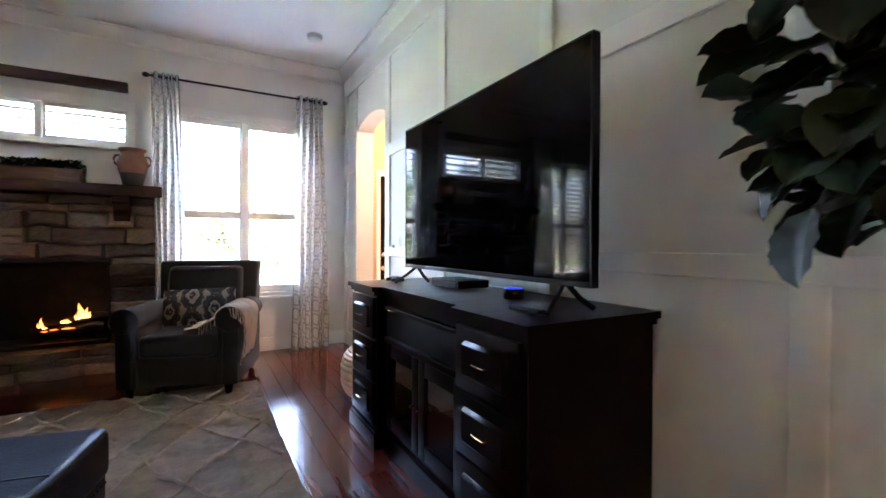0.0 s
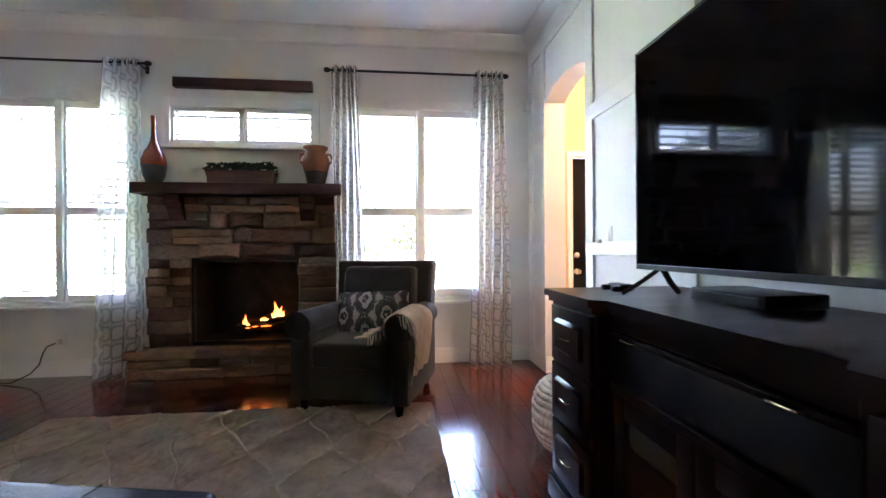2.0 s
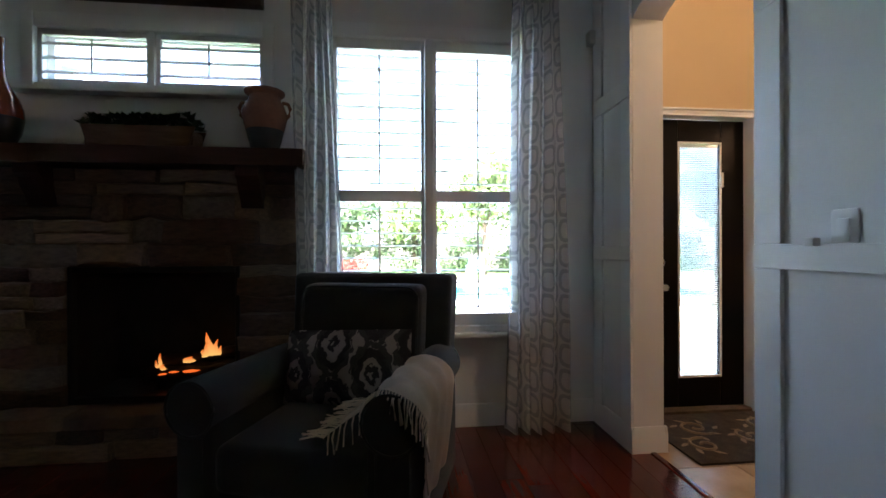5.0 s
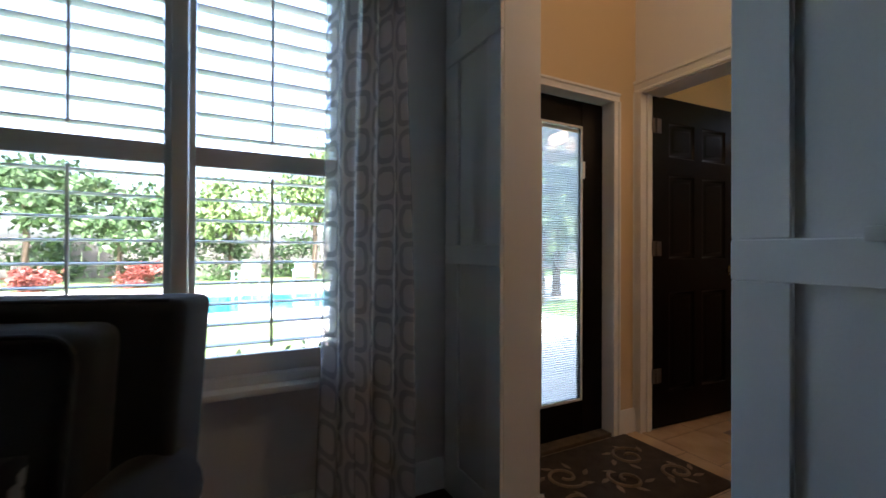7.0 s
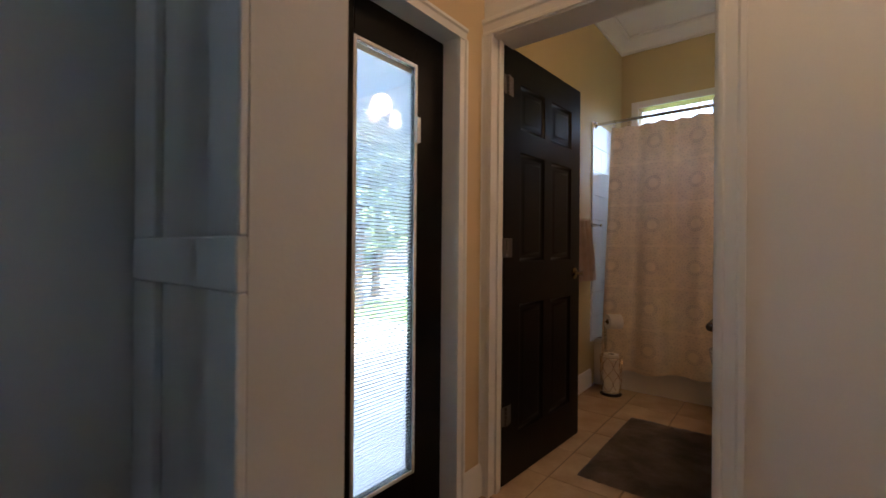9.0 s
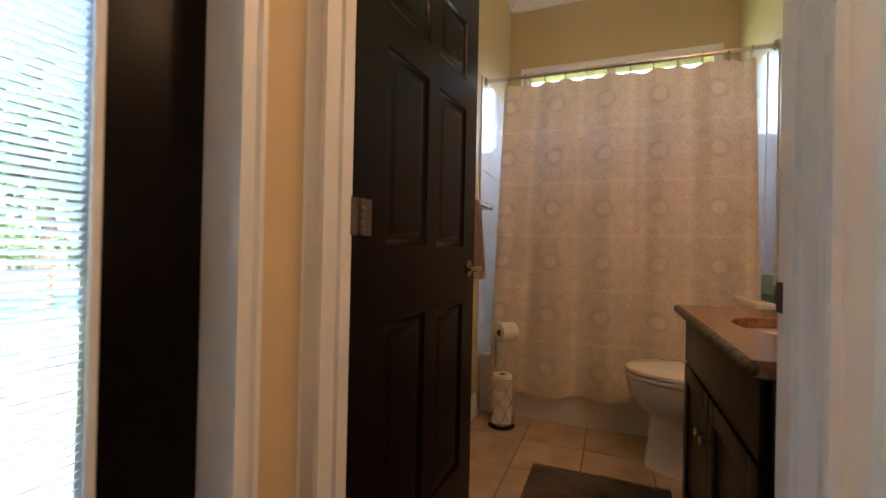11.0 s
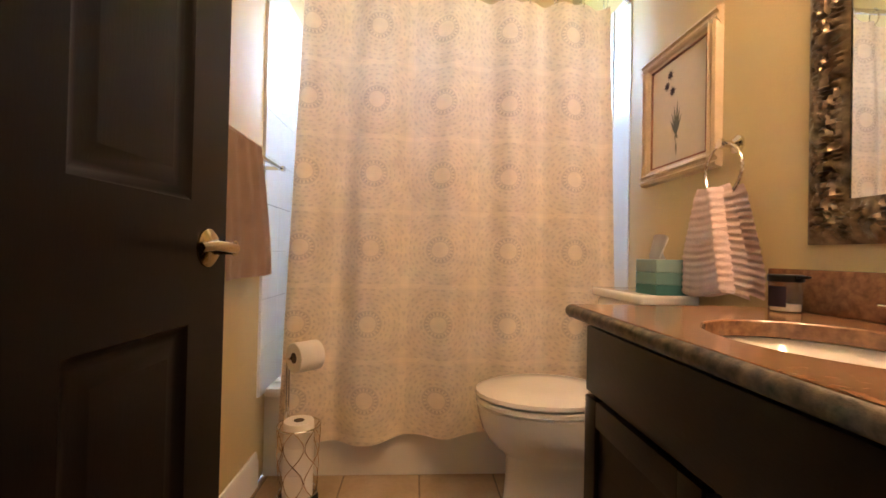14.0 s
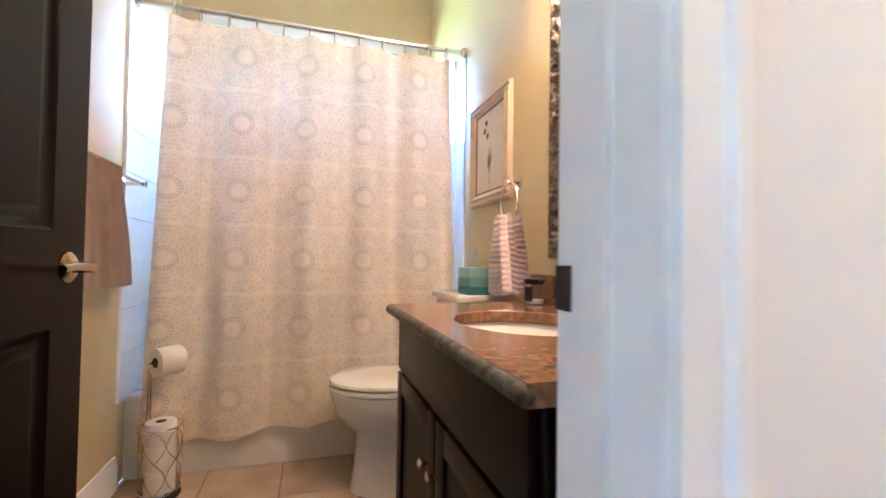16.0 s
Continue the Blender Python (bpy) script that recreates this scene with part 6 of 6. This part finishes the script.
pc = thing("framed_print", pose(4.484, 3.393, 1.255), "botanical flower print in a ribbed cream-gilt frame", "picture")
PW, PH = 0.226, 0.51
fpts = [(0, 0), (0.006, 0.022), (0.016, 0.026), (0.022, 0.018), (0.030, 0.018), (0.038, 0.026), (0.046, 0.022), (0.052, 0.014), (0.062, 0.010), (0.062, 0)]
part("frame_side", prism([(d, p) for p, d in fpts], 'x', -PW, PW), "gilt", pc)
part("frame_side", prism([(d, PH - p) for p, d in fpts], 'x', -PW, PW), "gilt", pc)
part("frame_side", prism([(-PW + p, d) for p, d in fpts], 'z', 0.03, PH - 0.03), "gilt", pc)
part("frame_side", prism([(PW - p, d) for p, d in fpts], 'z', 0.03, PH - 0.03), "gilt", pc)
part("fillet", merge(*[cube(lo, hi) for lo, hi in (((-PW + 0.06, 0, 0.06), (PW - 0.06, 0.012, 0.066)), ((-PW + 0.06, 0, PH - 0.066), (PW - 0.06, 0.012, PH - 0.06)), ((-PW + 0.06, 0, 0.066), (-PW + 0.066, 0.012, PH - 0.066)), ((PW - 0.066, 0, 0.066), (PW - 0.06, 0.012, PH - 0.066)))]), "clay", pc, "thin reddish inner fillet")
pr = part("print", cube((-PW + 0.055, 0.0, 0.055), (PW - 0.055, 0.007, PH - 0.055)), "paper", pc)


def blob(cx, cz, lx, lz, ang, material, name):
    part(name, moved(lathe([(0.0005, -1), (0.6, -0.5), (1, 0), (0.6, 0.5), (0.0005, 1)], 8), pose(cx, 0.0075, cz, 0, ang, 0) @ Matrix.Diagonal((lx, 0.0008, lz, 1))), material, pr)


for ang, ln in ((-26, 0.05), (-14, 0.062), (-4, 0.075), (8, 0.066), (20, 0.055), (32, 0.045)):
    blob(0.005 + 0.5 * ln * math.sin(radians(ang)), 0.15 + 0.9 * ln * math.cos(radians(ang)), 0.006, ln, ang, "ink_green", "leaf_mark")
blob(0.005, 0.115, 0.004, 0.03, 0, "ink_green", "stem_mark")
for cx, cz in ((0.03, 0.33), (0.065, 0.36), (0.045, 0.395)):
    for a in range(0, 180, 45):
        blob(cx, cz, 0.006, 0.021, a + 10, "ink_purple", "petal_mark")

# towel ring with ribbed pink towel
tr_ = thing("towel_ring", pose(4.195, 3.393, 1.308), "chrome towel ring on the khaki wall", "towel ring")
part("mount", moved(lathe([(0.027, 0), (0.027, 0.006), (0.018, 0.012), (0.010, 0.02), (0.010, 0.045), (0.015, 0.05), (0.013, 0.058)], 20, 'Y'), Matrix()), "chrome", tr_)
part("ring", tube([(0.076 * math.sin(a), 0.045, -0.078 + 0.078 * math.cos(a)) for a in [2 * math.pi * k / 36 for k in range(36)]], 0.005, 8, True), "chrome", tr_)


def hand_fn(side):
    def fn(s, t):
        k = 1 - t
        w = 0.072 + 0.080 * min(1, k * 1.3) ** 0.8
        rib = 0.004 * math.sin(math.pi * 15 * t) ** 2
        x = (s - 0.5) * 2 * w
        y = 0.045 + side * (0.010 + 0.022 * math.sin(math.pi * s) + 0.01 * math.sin(5 * s + 2) + rib * (1 if k > 0.05 else 0.3))
        return (x, y, -0.125 - 0.315 * k + 0.012 * math.sin(6 * s) * k + (0.02 * abs(s - 0.42) if t > 0.9 else 0))
    return fn


hb = merge(sheet(hand_fn(1), 30, 90), sheet(hand_fn(-1), 30, 90))
solid("hand_towel", hb, "pink", "pale pink ribbed hand towel hanging in the ring", "towel", m=pose(4.212, 3.393, 1.300))
sidefront = sheet(lambda s, t: (-0.06 - 0.055 * (1 - t) + 0.06 * s, 0.05 + 0.05 * math.sin(math.pi * s) + 0.004 * math.sin(math.pi * 14 * t) ** 2, -0.125 - 0.30 * (1 - t)), 14, 80)
solid("hand_towel", sidefront, "pink", "folded edge of the pink ribbed hand towel", "towel", m=pose(4.212, 3.393, 1.300))

bm_ = thing("bath_mat", pose(3.83, 4.22, 0), "grey-brown mottled plush bath mat on the tiles", "bath mat")
mm = sheet(lambda s, t: ((s - 0.5) * 0.95, (t - 0.5) * 0.60, 0.022 + 0.006 * noise.noise((s * 30, t * 20, 0)) - 0.018 * max(abs(s - 0.5) * 2, abs(t - 0.5) * 2) ** 14), 60, 40)
bmesh.ops.solidify(mm, geom=list(mm.faces), thickness=0.004)
part("mat_body", mm, "greyrug", bm_)
vl = thing("vanity_light", pose(3.56, 3.393, 2.22), "nickel vanity light bar with three warm glass shades", "wall light")
part("back_plate", cube((-0.32, 0, -0.04), (0.32, 0.025, 0.04), 0.008), "chrome", vl)
for x in (-0.23, 0, 0.23):
    part("arm", tube([(x, 0.02, 0), (x, 0.09, 0.02), (x, 0.145, 0.02)], 0.009, 8), "chrome", vl)
    part("shade", moved(lathe([(0.05, -0.075), (0.052, -0.07), (0.045, -0.02), (0.025, 0.015), (0.008, 0.022)], 18), pose(x, 0.145, 0)), "bulb", vl, "glowing warm glass shade")

# ---- outdoors ----
solid("ground", cube((-300, 4.98, -0.40), (300, 420, -0.16)), "grass", "green lawn reaching far behind the house", "ground", kind="structure")
solid("patio", merge(cube((-16, 11.5, -0.16), (17, 12.4, -0.12)), cube((1.7, 4.99, -0.16), (6.4, 11.5, -0.12)), cube((-16, 16.2, -0.16), (17, 19.2, -0.12)), cube((-16, 12.4, -0.16), (-6, 16.2, -0.12)), cube((9, 12.4, -0.16), (17, 16.2, -0.12))), "concrete", "pale concrete pool deck", "patio", kind="structure")
solid("pool_water", cube((-6, 12.4, -0.16), (9, 16.2, -0.145)), "water", "turquoise swimming pool water", "water", kind="structure")
solid("porch_column", merge(cube((-3.62, 8.0, -0.16), (-3.18, 8.44, 3.0), 0.01), cube((-3.7, 7.92, -0.16), (-3.1, 8.52, 0.05), 0.01)), "stucco", "blue-grey stucco porch column outside the window", "column")
fc = thing("garden_fence", pose(0, 27, -0.16), "weathered grey wooden fence behind the garden", "fence")
FB = mesh_of("board", cube((-0.29, -0.015, 0), (0.29, 0.015, 1.75), 0.004, 1), "fence")
for k in range(100):
    o = new("board", FB)
    o.parent = fc
    o.matrix_basis = pose(-30 + 0.6 * k, 0, 0)


def leaves(n, centre, radii, size, seed, droop=0.0, lumps=12):
    """A crown: leaf quads gathered in lumps round a centre, uneven and with gaps."""
    r = np.random.default_rng(seed)
    u = r.normal(size=(lumps, 3))
    u /= np.linalg.norm(u, axis=1)[:, None]
    lc = u * (0.35 + 0.6 * r.random((lumps, 1))) * np.array(radii)
    pick = r.integers(0, lumps, n)
    p = lc[pick] + r.normal(size=(n, 3)) * np.array(radii) * 0.2 + np.array(centre)
    a = r.normal(size=(n, 3))
    a[:, 2] -= droop
    a /= np.linalg.norm(a, axis=1)[:, None]
    b = np.cross(a, r.normal(size=(n, 3)))
    b /= np.linalg.norm(b, axis=1)[:, None]
    s = size * (0.6 + 0.8 * r.random((n, 1)))
    verts = np.stack([p, p + a * s * 0.5 + b * s * 0.25, p + a * s, p + a * s * 0.5 - b * s * 0.25], 1).reshape(-1, 3)
    me = bpy.data.meshes.new("crown")
    me.from_pydata(verts.tolist(), [], [(4 * k, 4 * k + 1, 4 * k + 2, 4 * k + 3) for k in range(n)])
    return me


def tree(x, y, h, crown, material, seed, label, droop=0.0, size=0.28, n=2600):
    t = thing("garden_tree", pose(x, y, -0.16), label, "tree", "garden trees")
    part("trunk", merge(tube([(0, 0, 0), (0.06, 0.02, h * 0.35), (-0.04, 0.05, h * 0.7)], lambda q: 0.14 - 0.07 * q, 9),
                        tube([(0.04, 0.02, h * 0.4), (0.5, 0.2, h * 0.62)], lambda q: 0.06 - 0.03 * q, 7), tube([(0.02, 0.03, h * 0.45), (-0.55, -0.1, h * 0.66)], lambda q: 0.06 - 0.03 * q, 7)), "bark", t)
    me = leaves(n, (0, 0, h * 0.72), crown, size, seed, droop)
    me.materials.append(M[material])
    c = new("crown", me)
    c.parent = t


LAYOUT = ((-9, 23, 6.0), (-5.5, 24, 5.0), (-2.5, 22.5, 3.6), (1.2, 23.5, 4.2), (4.4, 22.0, 5.4), (8.5, 23.0, 6.4), (12.5, 22, 5.2), (17, 23, 6.5), (22, 22, 6.0))
for k, (x, y, h) in enumerate(LAYOUT):
    tree(x, y, h, (1.9 + 0.2 * (k % 3), 1.5, h * 0.34), "palm" if k in (3, 4, 6) else "hedge", 20 + k, "leafy green garden tree beyond the pool", droop=1.2 if k in (3, 4, 6) else 0.2)
tree(7.3, 10.8, 4.6, (1.5, 1.2, 1.7), "palm", 51, "drooping green garden tree near the back door", 0.9, 0.3, 2600)
tree(8.9, 12.0, 5.4, (1.7, 1.3, 2.0), "hedge", 52, "leafy green garden tree near the back door", 0.6, 0.25, 2600)
tree(6.4, 12.9, 4.4, (1.3, 1.1, 1.6), "hedge", 53, "leafy green garden tree near the back door", 0.4, 0.25, 2200)


def bush(x, y, rx, rz, material, seed, label, n=1200, size=0.14):
    me = leaves(n, (0, 0, rz * 0.85), (rx, rx * 0.7, rz), size, seed, 0.0, 9)
    me.materials.append(M[material])
    b = new("garden_bush", me)
    b.matrix_basis = pose(x, y, -0.16)
    tagged(b, label, "bush", "garden bushes")


for k in range(12):
    bush(-14 + 3.0 * k, 25.2 - (k % 3) * 0.8, 1.7, 1.1, "hedge", 70 + k, "green shrub in front of the fence", 1400, 0.2)
bush(-4.3, 19.8, 0.7, 0.4, "red", 90, "low red-leaved shrub by the pool deck")
bush(-1.6, 20.2, 0.8, 0.4, "red", 91, "low red-leaved shrub by the pool deck")
for k in range(6):
    bush(-3.4 + 0.9 * k, 6.3 + 0.1 * (k % 2), 0.55, 0.30, "hedge", 95 + k, "low clipped hedge under the window", 900, 0.08)


def pool_chair(x, y, turn):
    c = thing("pool_chair", pose(x, y, -0.12, 0, 0, turn), "pale turquoise garden chair by the pool", "garden chair", "pool chairs")
    part("seat", moved(cube((-0.28, -0.25, 0.0), (0.28, 0.27, 0.03), 0.004, 1), pose(0, 0, 0.36, 8)), "seat", c)
    for k in range(5):
        part("back_slat", moved(cube((-0.26 + 0.106 * k, 0, 0), (-0.165 + 0.106 * k, 0.02, 0.62), 0.004, 1), pose(0, 0.24, 0.34, -20)), "seat", c)
    for sx in (-0.3, 0.3):
        part("arm", cube((sx - 0.05, -0.3, 0.55), (sx + 0.05, 0.35, 0.575), 0.004, 1), "seat", c)
        part("leg", cube((sx - 0.02, -0.27, 0), (sx + 0.02, -0.17, 0.55)), "seat", c)
        part("leg", cube((sx - 0.02, 0.25, 0), (sx + 0.02, 0.33, 0.55)), "seat", c)


pr_ = thing("porch_roof", pose(-4.6, 5.0, 2.62), "blue-grey slatted porch roof outside the window", "porch roof", kind="structure")
part("beam", cube((-1.5, 3.3, 0.0), (1.6, 3.46, 0.2), 0.006, 1), "stucco", pr_)
for k in range(7):
    part("rafter", cube((-1.45 + 0.48 * k, 0.0, 0.2), (-1.36 + 0.48 * k, 3.7, 0.36), 0.006, 1), "stucco", pr_)
for k in range(9):
    part("slat", cube((-1.6, 0.2 + 0.42 * k, 0.36), (1.7, 0.34 + 0.42 * k, 0.40)), "stucco", pr_)


pool_chair(1.5, 18.0, 200)
pool_chair(3.3, 18.2, 170)
pool_chair(5.0, 18.1, 185)

# ---- floors ----
fl = thing("floor", pose(0, 0, 0), "glossy red cherry plank floor", "floor", kind="structure")
part("subfloor", cube((-4.6, -3.6, -0.06), (1.69, 4.78, -0.013)), "mantel", fl)
PW_ = 0.125
rf = random.Random(8)
plank_meshes = {}
rest = []
for i in range(50):
    x1 = 1.69 - PW_ * i
    x0 = x1 - PW_
    if x0 < -4.6:
        break
    y = -3.6 - rf.uniform(0, 1.1)
    while y < 4.78:
        ln = rf.choice((0.9, 1.05, 1.2))
        a, b = max(y, -3.6), min(y + ln, 4.78)
        y += ln
        if b - a < 0.05:
            continue
        if x0 > -2.6 and b > 0.2:
            key = (round(b - a, 2))
            if key not in plank_meshes:
                plank_meshes[key] = mesh_of("plank", cube((-PW_ / 2 + 0.0008, -(b - a) / 2 + 0.0008, -0.012), (PW_ / 2 - 0.0008, (b - a) / 2 - 0.0008, 0.0), 0.0012, 1), "floor", smooth=False)
            o = new("plank", plank_meshes[key])
            o.parent = fl
            o.matrix_basis = pose((x0 + x1) / 2, (a + b) / 2, 0)
        else:
            rest.append(cube((x0 + 0.0008, a + 0.0008, -0.012), (x1 - 0.0008, b - 0.0008, 0.0)))
tagged(part("planks", merge(*rest), "floor2", fl), kind="stuff")


def tiles(name, x0, x1, y0, y1, ox, oy, size, label):
    f = thing(name, pose(0, 0, 0), label, "floor", kind="structure")
    part("grout", cube((x0, y0, -0.06), (x1, y1, -0.003)), "grout", f)
    made = {}
    i0, j0 = math.floor((x0 - ox) / size), math.floor((y0 - oy) / size)
    i = i0
    while ox + i * size < x1:
        j = j0
        while oy + j * size < y1:
            a, b = max(x0, ox + i * size), min(x1, ox + (i + 1) * size)
            c, d = max(y0, oy + j * size), min(y1, oy + (j + 1) * size)
            if b - a > 0.02 and d - c > 0.02:
                key = (round(b - a, 3), round(d - c, 3))
                if key not in made:
                    made[key] = mesh_of("tile", cube((-(b - a) / 2 + 0.003, -(d - c) / 2 + 0.003, -0.01), ((b - a) / 2 - 0.003, (d - c) / 2 - 0.003, 0), 0.002, 1), "tile", smooth=False)
                o = new("tile", made[key])
                o.parent = f
                o.matrix_basis = pose((a + b) / 2, (c + d) / 2, 0)
            j += 1
        i += 1


tiles("floor_hall", 1.72, 2.93, 1.75, 4.80, 1.72, 3.82, 0.325, "beige ceramic floor tiles in the hall")
tiles("floor_bath", 2.93, 4.89, 3.393, 4.975, 4.56 - 0.325 * 4, 4.30, 0.325, "beige ceramic floor tiles in the bathroom")
solid("threshold_strip", cube((1.69, 3.515, -0.01), (1.72, 4.325, 0.006), 0.003), "floor", "dark cherry threshold strip between wood and tiles", "threshold", kind="structure")
